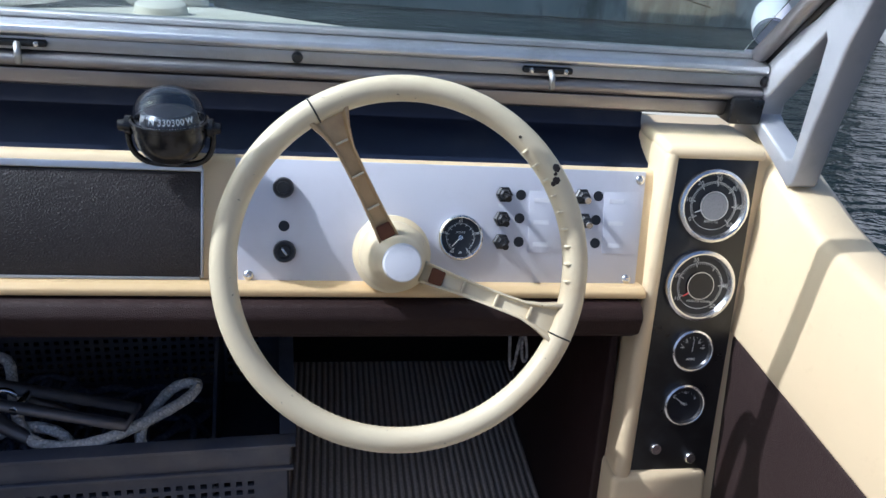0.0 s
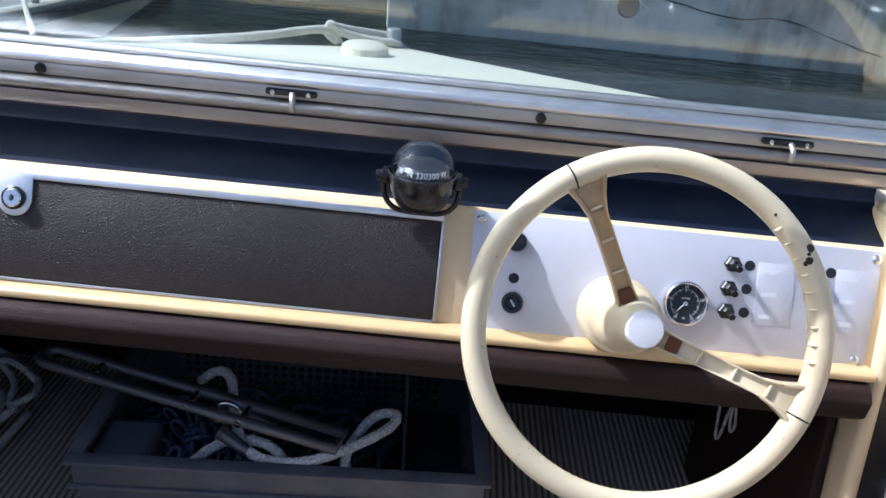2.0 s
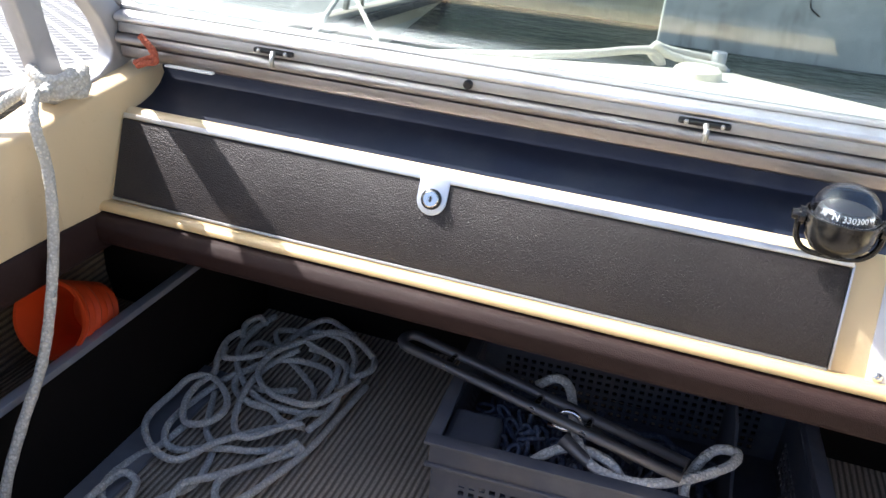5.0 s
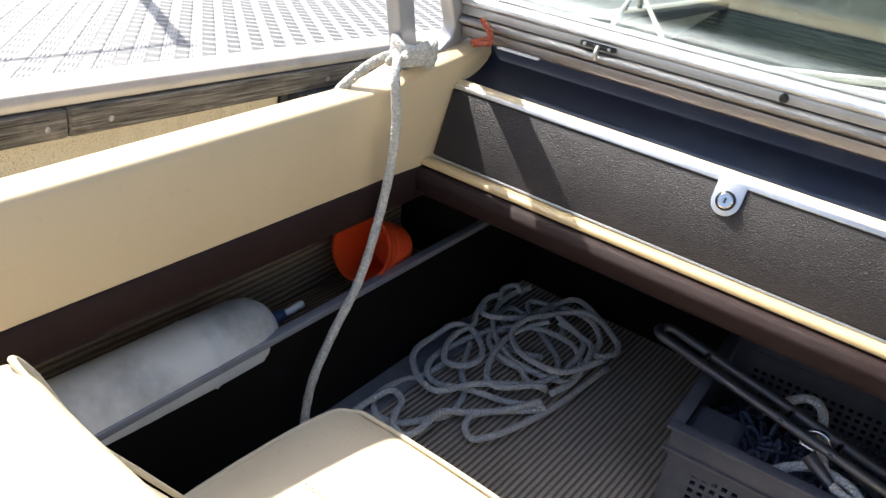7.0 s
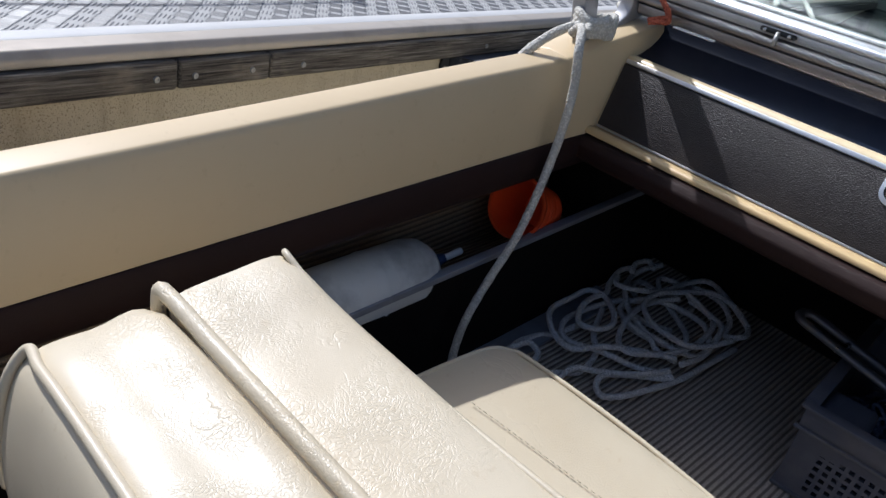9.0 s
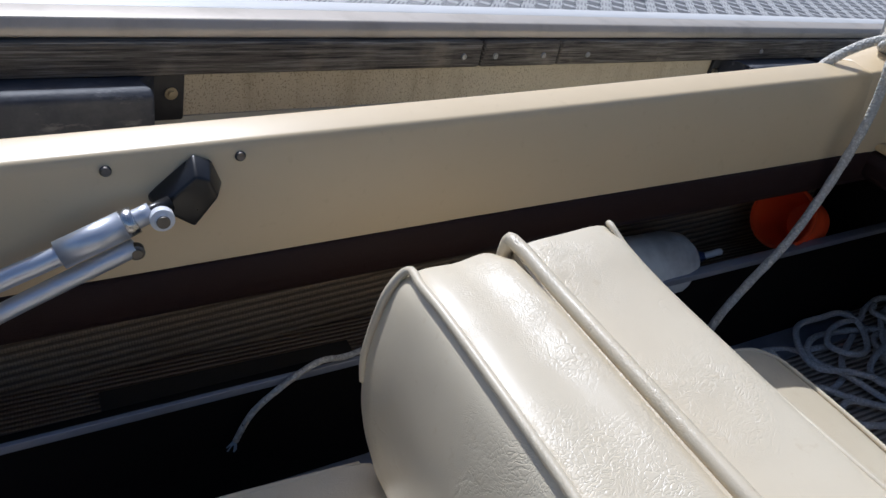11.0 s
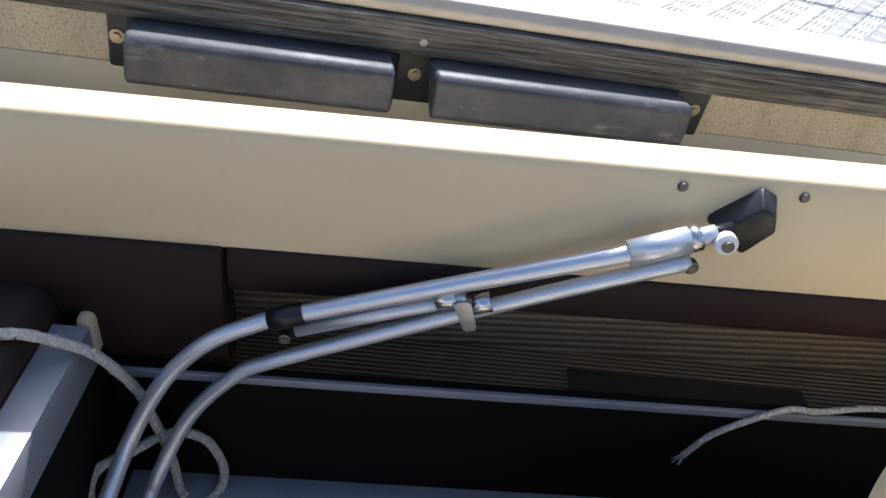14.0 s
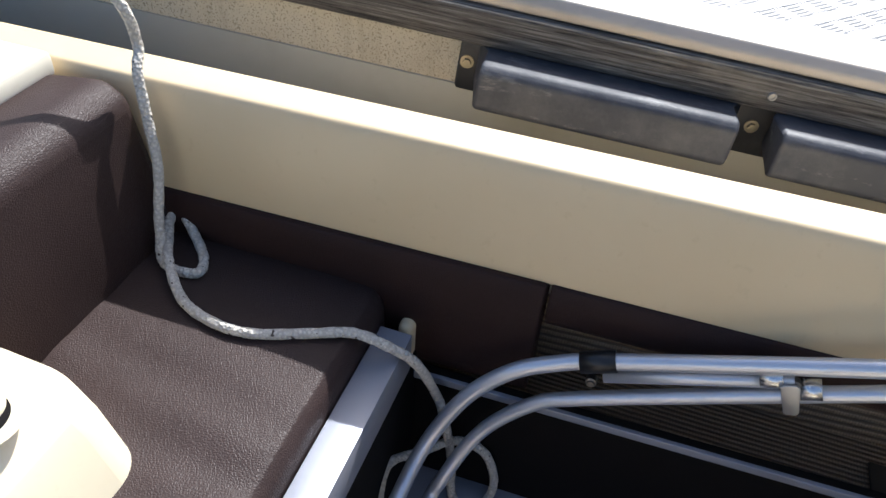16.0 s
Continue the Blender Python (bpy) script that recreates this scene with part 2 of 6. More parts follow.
def tube(points, radius, sides=10, closed=False, squash=1.0, bm=None):
    """A round bar along a line of points; radius is a number or a function of 0..1."""
    bm = bm or bmesh.new()
    pts = [Vector(q) for q in points]
    n = len(pts)
    rings, up = [], None
    for i, p in enumerate(pts):
        a, b = (pts[i - 1], pts[(i + 1) % n]) if closed else (pts[max(i - 1, 0)], pts[min(i + 1, n - 1)])
        t = (b - a).normalized()
        if up is None:
            up = Vector((0, 0, 1)) if abs(t.z) < 0.9 else Vector((1, 0, 0))
        side = t.cross(up).normalized()
        up = side.cross(t).normalized()
        r = radius(i / max(n - 1, 1)) if callable(radius) else radius
        rings.append([bm.verts.new(p + (side * math.cos(2 * math.pi * k / sides) + up * math.sin(2 * math.pi * k / sides) * squash) * r) for k in range(sides)])
    for i in range(n if closed else n - 1):
        q, w = rings[i], rings[(i + 1) % n]
        for k in range(sides):
            f = bm.faces.new((q[k], q[(k + 1) % sides], w[(k + 1) % sides], w[k]))
            f.smooth = True
    if not closed:
        bm.faces.new(rings[0][::-1])
        bm.faces.new(rings[-1])
    return bm


def lathe(profile, sides=32, m=None):
    """A profile of (radius, height) turned round z, then placed by m."""
    bm = bmesh.new()
    rings = []
    for r, h in profile:
        if r < 1e-6:
            rings.append([bm.verts.new((0, 0, h))])
        else:
            rings.append([bm.verts.new((r * math.cos(2 * math.pi * k / sides), r * math.sin(2 * math.pi * k / sides), h)) for k in range(sides)])
    for a, b in zip(rings, rings[1:]):
        for k in range(sides):
            j = (k + 1) % sides
            if len(a) == 1 and len(b) == 1:
                continue
            if len(a) == 1:
                bm.faces.new((a[0], b[k], b[j]))
            elif len(b) == 1:
                bm.faces.new((a[k], a[j], b[0]))
            else:
                bm.faces.new((a[k], a[j], b[j], b[k]))
    if m is not None:
        bmesh.ops.transform(bm, matrix=m, verts=bm.verts)
    bmesh.ops.recalc_face_normals(bm, faces=bm.faces)
    return smooth(bm, 35)


def facing(at, normal, up=(0, 0, 1)):
    """The pose of a flat thing at a place: its z looks along normal, its y as far as can be along up."""
    z = Vector(normal).normalized()
    x = Vector(up).cross(z).normalized()
    y = z.cross(x)
    return Matrix.Translation(at) @ Matrix((x, y, z)).transposed().to_4x4()


# ---- the boat: floor, sides and dashboard ----
SIDE = -0.03          # the port side drifts outward towards the bow
FLOOR_BACK, FLOOR_FRONT = -2.3, 1.42


def port_x(y, base=-1.15):
    return base + SIDE * y


def sag(y):
    """How far along the bend of the port side a station lies: 0 at the windscreen, 1 from amidships aft."""
    f = min(max((0.80 - y) / 0.80, 0.0), 1.0)
    return f * f * (3 - 2 * f)


def loft(profiles, bevel=0.004):
    """Closed rings of places joined end to end."""
    bm = bmesh.new()
    rings = [[bm.verts.new(p) for p in ring] for ring in profiles]
    n = len(rings[0])
    for a, c in zip(rings, rings[1:]):
        for k in range(n):
            bm.faces.new((a[k], a[(k + 1) % n], c[(k + 1) % n], c[k]))
    bm.faces.new(rings[0][::-1])
    bm.faces.new(rings[-1])
    bmesh.ops.recalc_face_normals(bm, faces=bm.faces)
    return rounded(bm, bevel, 3, 35)


def sheer(profile, y0, y1, out, down, bevel):
    """A (x, z) profile carried along the port side, which swells outward and sinks towards the stern."""
    n = max(2, int(abs(y1 - y0) / 0.1))
    rings = []
    for k in range(n + 1):
        y = y0 + (y1 - y0) * k / n
        rings.append([Vector((x + SIDE * y - out * sag(y), y, z - down * sag(y))) for x, z in profile])
    return loft(rings, bevel)


tagged(part("floor", box(-1.20, 0.60, FLOOR_BACK, 1.385, -0.03, 0.0, 0.0), CARPET), "brown ribbed carpet on the cockpit floor", "carpet", kind="structure")
tagged(part("floor_sill", prism([(-1.155, -0.01), (-1.072, -0.01), (-1.072, 0.006), (-1.125, 0.010), (-1.155, 0.010)], FLOOR_BACK, 1.12, "y", 0.002, 2, SIDE), RAIL),
       "dull aluminium strip along the floor edge", "trim", kind="structure")
tagged(part("hull_floor", box(-1.29, 0.69, -2.58, 1.4, -0.12, -0.045, 0.01), DECK), "pale hull bottom under the carpet", "hull", kind="structure")

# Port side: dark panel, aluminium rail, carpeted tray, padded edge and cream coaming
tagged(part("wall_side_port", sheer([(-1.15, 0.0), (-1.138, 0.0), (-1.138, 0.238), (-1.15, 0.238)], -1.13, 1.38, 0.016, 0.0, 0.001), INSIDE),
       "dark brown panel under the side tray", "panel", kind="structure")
tagged(part("side_rail", sheer([(-1.132, 0.240), (-1.136, 0.240), (-1.136, 0.249), (-1.150, 0.249), (-1.150, 0.253), (-1.132, 0.253)], -1.12, 1.28, 0.016, 0.016, 0.0012), RAIL),
       "worn aluminium angle rail along the side tray", "rail", kind="structure")
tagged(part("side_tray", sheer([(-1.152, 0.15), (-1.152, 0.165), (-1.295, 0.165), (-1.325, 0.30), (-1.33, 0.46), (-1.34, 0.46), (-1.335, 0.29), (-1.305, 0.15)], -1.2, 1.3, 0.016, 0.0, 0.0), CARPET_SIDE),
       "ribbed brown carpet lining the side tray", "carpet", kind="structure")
tagged(part("side_pad", sheer([(-1.125, 0.465), (-1.118, 0.445), (-1.118, 0.415), (-1.128, 0.398), (-1.16, 0.398), (-1.17, 0.42), (-1.17, 0.465)], -0.944, 0.93, 0.043, 0.027, 0.004), BROWN_PAD),
       "dark brown padded vinyl edge below the coaming", "pad", kind="structure")
tagged(part("side_pad_aft", sheer([(-1.125, 0.465), (-1.118, 0.445), (-1.118, 0.30), (-1.128, 0.27), (-1.16, 0.27), (-1.17, 0.30), (-1.17, 0.465)], -2.2, -0.949, 0.038, 0.027, 0.004), BROWN_PAD),
       "dark brown padded vinyl side beside the stern bench", "pad", kind="structure")
COAM = [(-1.128, 0.462), (-1.146, 0.600), (-1.152, 0.612), (-1.202, 0.615), (-1.214, 0.606), (-1.222, 0.54), (-1.205, 0.462)]
tagged(part("coaming_port", sheer(COAM, -2.6, 0.82, 0.043, 0.027, 0.005), CREAM), "cream gelcoat coaming along the port side", "coaming", kind="structure")
tagged(part("hull_side_port", prism([(-1.214, 0.50), (-1.205, 0.462), (-1.342, 0.455), (-1.32, -0.1), (-1.33, -0.1), (-1.354, 0.46)], -2.6, 1.4, "y", 0.0, 1, SIDE), DECK),
       "pale outer hull side", "hull", kind="structure")

# Forward rise of the coaming below the windscreen corner


rings = []
for y, dz, lean in ((0.795, 0.0, 0.0), (0.82, 0.003, 0.002), (0.90, 0.024, 0.012), (1.0, 0.042, 0.024), (1.06, 0.048, 0.026)):
    ring = [(-1.128 + lean * 0.3, 0.462), (-1.146 + lean, 0.600 + dz), (-1.152 + lean, 0.612 + dz), (-1.202, 0.615 + dz), (-1.234, 0.606 + dz), (-1.242, 0.54), (-1.205, 0.462)]
    rings.append([Vector((x + SIDE * y, y, z)) for x, z in ring])
tagged(part("coaming_rise_port", loft(rings, 0.004), CREAM), "raised cream corner of the coaming under the windscreen", "coaming", kind="structure")

# Dashboard shell: brown padded roll, cream lip, dark shelf
DX0, DX1 = -1.155, 0.46
tagged(part("dash_pad", prism([(0.880, 0.466), (0.858, 0.463), (0.848, 0.450), (0.851, 0.426), (0.868, 0.412), (0.92, 0.412), (0.93, 0.466)], DX0, 0.434, "x", 0.004, 3), BROWN_PAD),
       "dark brown padded vinyl roll under the dashboard", "pad", kind="structure")
tagged(part("dash_lip", prism([(0.893, 0.477), (0.880, 0.4795), (0.870, 0.476), (0.868, 0.4675), (0.90, 0.4675), (0.915, 0.477)], DX0, 0.440, "x", 0.003, 3), LIP),
       "cream moulded lip under the dashboard", "dashboard", kind="structure")
tagged(part("wall_dash", prism([(0.893, 0.470), (0.950, 0.603), (0.956, 0.6085), (0.968, 0.6085), (0.968, 0.590), (0.925, 0.470)], DX0, DX1, "x", 0.003, 2), CREAM),
       "cream moulded dashboard face", "dashboard", kind="structure")
tagged(part("dash_shelf", prism([(0.966, 0.604), (0.99, 0.609), (1.015, 0.618), (1.035, 0.630), (1.047, 0.644), (1.052, 0.672), (1.12, 0.672), (1.12, 0.585), (0.966, 0.590)], DX0, 0.462, "x", 0.0, 2), NAVY),
       "scuffed navy painted shelf behind the dashboard", "shelf", kind="structure")
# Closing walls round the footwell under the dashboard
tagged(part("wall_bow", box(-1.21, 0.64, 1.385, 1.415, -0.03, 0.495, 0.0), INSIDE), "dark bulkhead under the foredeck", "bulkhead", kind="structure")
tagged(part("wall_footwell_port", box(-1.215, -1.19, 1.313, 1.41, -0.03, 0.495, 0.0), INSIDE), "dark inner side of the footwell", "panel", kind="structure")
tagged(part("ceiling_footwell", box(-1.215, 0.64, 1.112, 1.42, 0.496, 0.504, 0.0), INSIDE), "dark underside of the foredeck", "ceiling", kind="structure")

# Three near-black pieces added to keep stray sun out of the footwell and tray
tagged(part("wall_tray_sun_block", box(-1.34, -1.185, 1.06, 1.312, -0.03, 0.50, 0.0), INSIDE), "near-black block added to shut stray sun out of the side tray", "panel", kind="structure")
tagged(part("ceiling_sun_block", box(-1.30, 0.65, 0.975, 1.10, 0.565, 0.573, 0.0), INSIDE), "unseen dark sheet added under the shelf to block stray sun", "ceiling", kind="structure")
tagged(part("wall_dash", box(-1.30, 0.65, 1.10, 1.112, 0.48, 0.573, 0.0), INSIDE), "unseen dark strip added behind the dashboard to block stray sun", "panel", kind="structure")

# Starboard side
tagged(part("wall_side_starboard", prism([(0.575, 0.0), (0.582, 0.405), (0.60, 0.41), (0.62, 0.40), (0.62, 0.0)], -2.3, 1.05, "y", 0.006, 3), BROWN), "brown vinyl padded side lining", "panel", kind="structure")
rings = []
for y, dz in ((-2.6, -0.004), (-1.0, 0.0), (0.2, 0.0), (0.70, 0.0), (0.79, 0.004), (0.84, 0.014), (0.885, 0.028), (0.94, 0.044), (1.0, 0.060), (1.06, 0.068)):
    rings.append([Vector((x, y, z + dz * w)) for x, z, w in ((0.577, 0.408, 0), (0.583, 0.45, 0.1), (0.598, 0.574, 1), (0.604, 0.584, 1), (0.612, 0.587, 1), (0.655, 0.588, 1), (0.672, 0.578, 1), (0.72, 0.50, 0.4), (0.76, 0.30, 0), (0.68, 0.30, 0), (0.62, 0.408, 0))])
tagged(part("coaming_starboard", loft(rings, 0.005), CREAM), "cream gelcoat coaming along the starboard side", "coaming", kind="structure")
tagged(part("hull_side_starboard", prism([(0.70, 0.50), (0.755, 0.45), (0.72, -0.14), (0.69, -0.14)], -2.6, 1.4, "y", 0.0), DECK), "pale outer hull side", "hull", kind="structure")
tagged(part("wall_stern", box(-1.3, 0.72, -2.62, -2.58, -0.14, 0.60, 0.004), DECK), "pale stern board", "hull", kind="structure")
tagged(part("stern_deck", box(-1.13, 0.58, -2.58, -1.60, 0.57, 0.605, 0.008), DECK), "white gelcoat stern deck behind the bench", "deck", kind="structure")

# ---- windscreen ----
ws = thing("windscreen", "aluminium framed boat windscreen with tinted glass", "windscreen", (-0.28, 1.0, 0.66))
OFF = Matrix.Translation((0.28, -1.0, -0.66))


def ws_part(name, bm, mat, label=""):
    bmesh.ops.transform(bm, matrix=OFF, verts=bm.verts)
    return part(name, bm, mat, ws, label)


WX0, WX1 = -1.195, 0.598
ws_part("lower_skirt", prism([(1.008, 0.670), (1.004, 0.674), (1.002, 0.691), (1.045, 0.691), (1.045, 0.670)], WX0, WX1, "x", 0.0015, 2), FRAME_ALU)
ws_part("half_round", prism([(1.045, 0.6935)] + [(1.003 - 0.0105 * math.sin(math.pi * k / 12), 0.702 - 0.0085 * math.cos(math.pi * k / 12)) for k in range(13)] + [(1.045, 0.7105)], WX0, WX1, "x", 0.0, 2), FRAME_ALU)
ws_part("middle_bar", prism([(1.001, 0.712), (1.002, 0.727), (1.045, 0.727), (1.045, 0.712)], WX0, WX1, "x", 0.001, 2), ALU_DULL)
ws_part("upper_bar", prism([(0.998, 0.728), (0.993, 0.733), (0.995, 0.740), (1.010, 0.745), (1.045, 0.745), (1.045, 0.728)], WX0, WX1, "x", 0.002, 3), ALU)
ws_part("glazing_bead", prism([(1.012, 0.746), (1.014, 0.752), (1.026, 0.755), (1.032, 0.746)], WX0, WX1, "x", 0.001, 2), ALU_DULL)
GLASS_K = Mat("tinted_glass", (0.76, 0.87, 0.83), 0.02)
GLASS_K.b.inputs["Transmission Weight"].default_value = 1.0
GLASS_K.b.inputs["IOR"].default_value = 1.45
GLASS_K.roughness(GLASS_K.ramp(GLASS_K.noise(120.0, 4), 0.6, 0.8), 0.01, 0.1)
GLASS = GLASS_K.m
pane = ws_part("pane", prism([(1.018, 0.752), (1.023, 0.752), (0.823, 0.964), (0.818, 0.964)], WX0 + 0.03, WX1 - 0.03, "x", 0.0, 1), GLASS)
pane.visible_shadow = False
ws_part("top_bar", prism([(0.812, 0.956), (0.830, 0.966), (0.818, 0.982), (0.800, 0.972)], WX0, WX1, "x", 0.003, 2), ALU)
ws_part("corner_block", box(0.555, 0.60, 0.985, 1.05, 0.665, 0.70, 0.004), BLACK)
PORT_OUT = [(0.846, 0.640), (0.862, 0.628), (0.90, 0.630), (0.95, 0.638), (1.0, 0.652), (1.05, 0.668), (1.075, 0.68), (1.05, 0.715), (0.99, 0.780), (0.93, 0.848), (0.87, 0.905), (0.82, 0.945), (0.79, 0.962), (0.775, 0.945), (0.80, 0.86), (0.826, 0.747), (0.844, 0.672)]
PORT_IN = [(0.887, 0.664), (0.894, 0.648), (0.912, 0.643), (0.955, 0.652), (0.982, 0.668), (0.989, 0.688), (0.972, 0.732), (0.948, 0.764), (0.918, 0.794), (0.884, 0.816), (0.860, 0.808), (0.868, 0.745), (0.878, 0.70)]
STAR_OUT = [(0.884, 0.622), (0.895, 0.617), (0.94, 0.634), (1.0, 0.655), (1.05, 0.677), (1.062, 0.690), (1.028, 0.737), (0.98, 0.777), (0.936, 0.812), (0.907, 0.842), (0.87, 0.885), (0.845, 0.91), (0.835, 0.89), (0.862, 0.80), (0.878, 0.70)]
STAR_IN = [(0.899, 0.652), (0.91, 0.648), (0.95, 0.660), (0.985, 0.670), (0.998, 0.678), (0.998, 0.692), (0.96, 0.738), (0.92, 0.786), (0.908, 0.803), (0.902, 0.795), (0.900, 0.75)]
CAST = plain("weathered_cast_aluminium", (0.46, 0.46, 0.48), 0.45, 0.5, (0.30, 0.30, 0.31), 0.5, 22.0)
for px, wide, outer, inner in ((-1.228, 0.030, PORT_OUT, PORT_IN), (0.600, 0.036, STAR_OUT, STAR_IN)):
    bm = bmesh.new()
    for loop in (outer, inner):
        vs = [bm.verts.new((px, y, z)) for y, z in loop]
        for i in range(len(vs)):
            bm.edges.new((vs[i], vs[(i + 1) % len(vs)]))
    bmesh.ops.triangle_fill(bm, use_beauty=True, use_dissolve=False, edges=list(bm.edges))
    side = bmesh.ops.extrude_face_region(bm, geom=list(bm.faces))
    bmesh.ops.translate(bm, vec=(wide, 0, 0), verts=[e for e in side["geom"] if isinstance(e, bmesh.types.BMVert)])
    bmesh.ops.recalc_face_normals(bm, faces=bm.faces)
    ws_part("side_frame", rounded(bm, 0.004, 3, 60), CAST, "cast aluminium quarter frame")
    rx = -1.208 if px < 0 else 0.590
    ws_part("side_rail", tube([(rx, 1.028, 0.736), (rx, 0.828, 0.945)], 0.011, 10), FRAME_ALU)
    ws_part("side_seal", tube([(rx + (0.016 if px > 0 else -0.016), 1.034, 0.722), (rx + (0.016 if px > 0 else -0.016), 0.834, 0.930)], 0.009, 8), BLACK, "black rubber seal")

# Catches and screws on the windscreen bar
for cx in (-0.918, -0.309, 0.306):
    latch = thing("window_catch", "small dark metal catch screwed to the windscreen bar", "catch", (cx, 1.0, 0.7205), "windscreen catches")
    part("plate", box(-0.032, 0.032, -0.006, 0.004, -0.004, 0.004, 0.003), BLACK, latch)
    part("lever", tube([(0.002, -0.006, 0), (0.004, -0.014, -0.006), (0.004, -0.015, -0.02)], 0.0038, 8), ALU_DULL, latch)
    for sx in (-0.022, 0.022):
        part("screw", lathe([(0, 0.0), (0.0035, 0.0), (0.003, 0.002), (0, 0.0025)], 10, facing((sx, -0.006, 0), (0, -1, 0.1))), STEEL, latch)
for cx in (-1.2, -0.62, 0.0, 0.6):
    if -1.15 < cx < 0.62:
        s = part("screw", lathe([(0, 0.004), (0.004, 0.004), (0.0065, 0.002), (0.007, -0.002)], 14), BLACK)
        s.matrix_world = facing((cx, 1.0, 0.7195), (0, -1, 0.05))
        tagged(s, "black screw head in the windscreen bar", "screw", "windscreen screws")


# ---- dashboard plane ----
DN = Vector((0, -0.919, 0.394))          # the way the dashboard faces


def dash(x, z, out=0.0):
    """A place on the dashboard face, by its x and height."""
    return Vector((x, 0.893 + (z - 0.470) * 0.4286, z)) + DN * out


def on_dash(x, z, out=0.0):
    return facing(dash(x, z, out), DN)


def dash_slab(corners, out0, out1, bevel):
    """A slab on the dashboard with corners (x, z)."""
    bm = bmesh.new()
    lo = [bm.verts.new(dash(x, z, out0)) for x, z in corners]
    hi = [bm.verts.new(dash(x, z, out1)) for x, z in corners]
    bm.faces.new(lo[::-1])
    bm.faces.new(hi)
    for i in range(len(corners)):
        j = (i + 1) % len(corners)
        bm.faces.new((lo[i], lo[j], hi[j], hi[i]))
    bmesh.ops.recalc_face_normals(bm, faces=bm.faces)
    return rounded(bm, bevel, 2)


TEXTS = {}


def text_mesh(body, size, m, depth=0.0002):
    """A word in the built-in font, as a bmesh placed by m, centred."""
    if (body, size) not in TEXTS:
        cu = bpy.data.curves.new("word", "FONT")
        cu.body, cu.size, cu.extrude, cu.align_x, cu.align_y, cu.resolution_u = body, size, depth, "CENTER", "CENTER", 2
        tmp = new("word", cu)
        dg = bpy.context.evaluated_depsgraph_get()
        TEXTS[(body, size)] = bpy.data.meshes.new_from_object(tmp.evaluated_get(dg))
        bpy.data.objects.remove(tmp)
    bm = bmesh.new()
    bm.from_mesh(TEXTS[(body, size)])
    bmesh.ops.transform(bm, matrix=m, verts=bm.verts)
    return bm


# Glove box door of brown vinyl with an aluminium top edge and lock
glove = thing("glove_box_door", "closed brown grained vinyl glove box door with aluminium edge", "door", dash(-0.62, 0.53))
gi = Matrix.Translation(-glove.location)


def glove_part(name, bm, mat, label="", parent=None):
    bmesh.ops.transform(bm, matrix=gi, verts=bm.verts)
    return part(name, bm, mat, parent or glove, label)


glove_part("panel", dash_slab([(-1.146, 0.482), (-0.109, 0.479), (-0.109, 0.592), (-1.152, 0.594)], 0.0, 0.006, 0.0025), GLOVE)
glove_part("top_edge", dash_slab([(-1.150, 0.5945), (-0.107, 0.5925), (-0.107, 0.6005), (-1.150, 0.602)], 0.0, 0.008, 0.0015), ALU, "bright aluminium edging strip")
glove_part("side_edge", dash_slab([(-0.1085, 0.478), (-0.1055, 0.478), (-0.1055, 0.596), (-0.1085, 0.596)], 0.0, 0.0075, 0.0008), ALU)
glove_part("bottom_edge", dash_slab([(-1.146, 0.4775), (-0.109, 0.4755), (-0.109, 0.479), (-1.146, 0.4815)], 0.0, 0.0065, 0.0008), ALU_DULL)
tab = [(-0.657, 0.598)] + [(-0.6355 - 0.0215 * math.cos(math.pi * k / 14), 0.571 - 0.0205 * math.sin(math.pi * k / 14)) for k in range(15)] + [(-0.614, 0.598)]
plate = glove_part("lock_plate", dash_slab(tab, 0.006, 0.0085, 0.0006), ALU, "rounded aluminium lock plate")
glove_part("lock_ring", lathe([(0.0145, 0), (0.0145, 0.004), (0.0125, 0.0055), (0.0115, 0.003)], 28, on_dash(-0.6355, 0.571, 0.008)), BLACK, "", None)
glove_part("lock_barrel", lathe([(0.0115, 0), (0.0115, 0.006), (0.010, 0.0075), (0.0035, 0.0075), (0.003, 0.006), (0, 0.006)], 28, on_dash(-0.6355, 0.571, 0.008)), CHROME, "chrome lock barrel")
bm = box(-0.0012, 0.0012, -0.004, 0.004, 0, 0.001, 0.0)
bmesh.ops.transform(bm, matrix=on_dash(-0.6355, 0.571, 0.0146), verts=bm.verts)
glove_part("keyhole", bm, BLACK)

# Instrument panel
LABEL = plain("faint_label_print", (0.68, 0.68, 0.72), 0.5)
ip = thing("instrument_panel", "pale grey painted switch panel screwed to the dashboard", "panel", dash(0.19, 0.53))
ii = Matrix.Translation(-ip.location)


def ip_part(name, bm, mat, label="", parent=None):
    bmesh.ops.transform(bm, matrix=ii, verts=bm.verts)
    return part(name, bm, mat, parent or ip, label)


ip_part("plate", dash_slab([(-0.066, 0.4725), (0.432, 0.471), (0.441, 0.608), (-0.070, 0.609)], 0.0, 0.003, 0.0008), PANEL)
for x, z in ((-0.054, 0.481), (0.433, 0.598), (0.420, 0.481), (-0.060, 0.600)):
    ip_part("screw", lathe([(0.006, 0), (0.006, 0.001), (0.004, 0.003), (0.0018, 0.0035), (0, 0.002)], 16, on_dash(x, z, 0.003)), STEEL)
for x, z in ((0.277, 0.577), (0.276, 0.550), (0.276, 0.523), (0.378, 0.578), (0.376, 0.550), (0.376, 0.523), (-0.013, 0.536)):
    ip_part("hole", lathe([(0.0065, 0.0), (0.0065, 0.0005), (0, 0.0004)], 20, on_dash(x, z, 0.003)), BLACK, "dark empty hole")
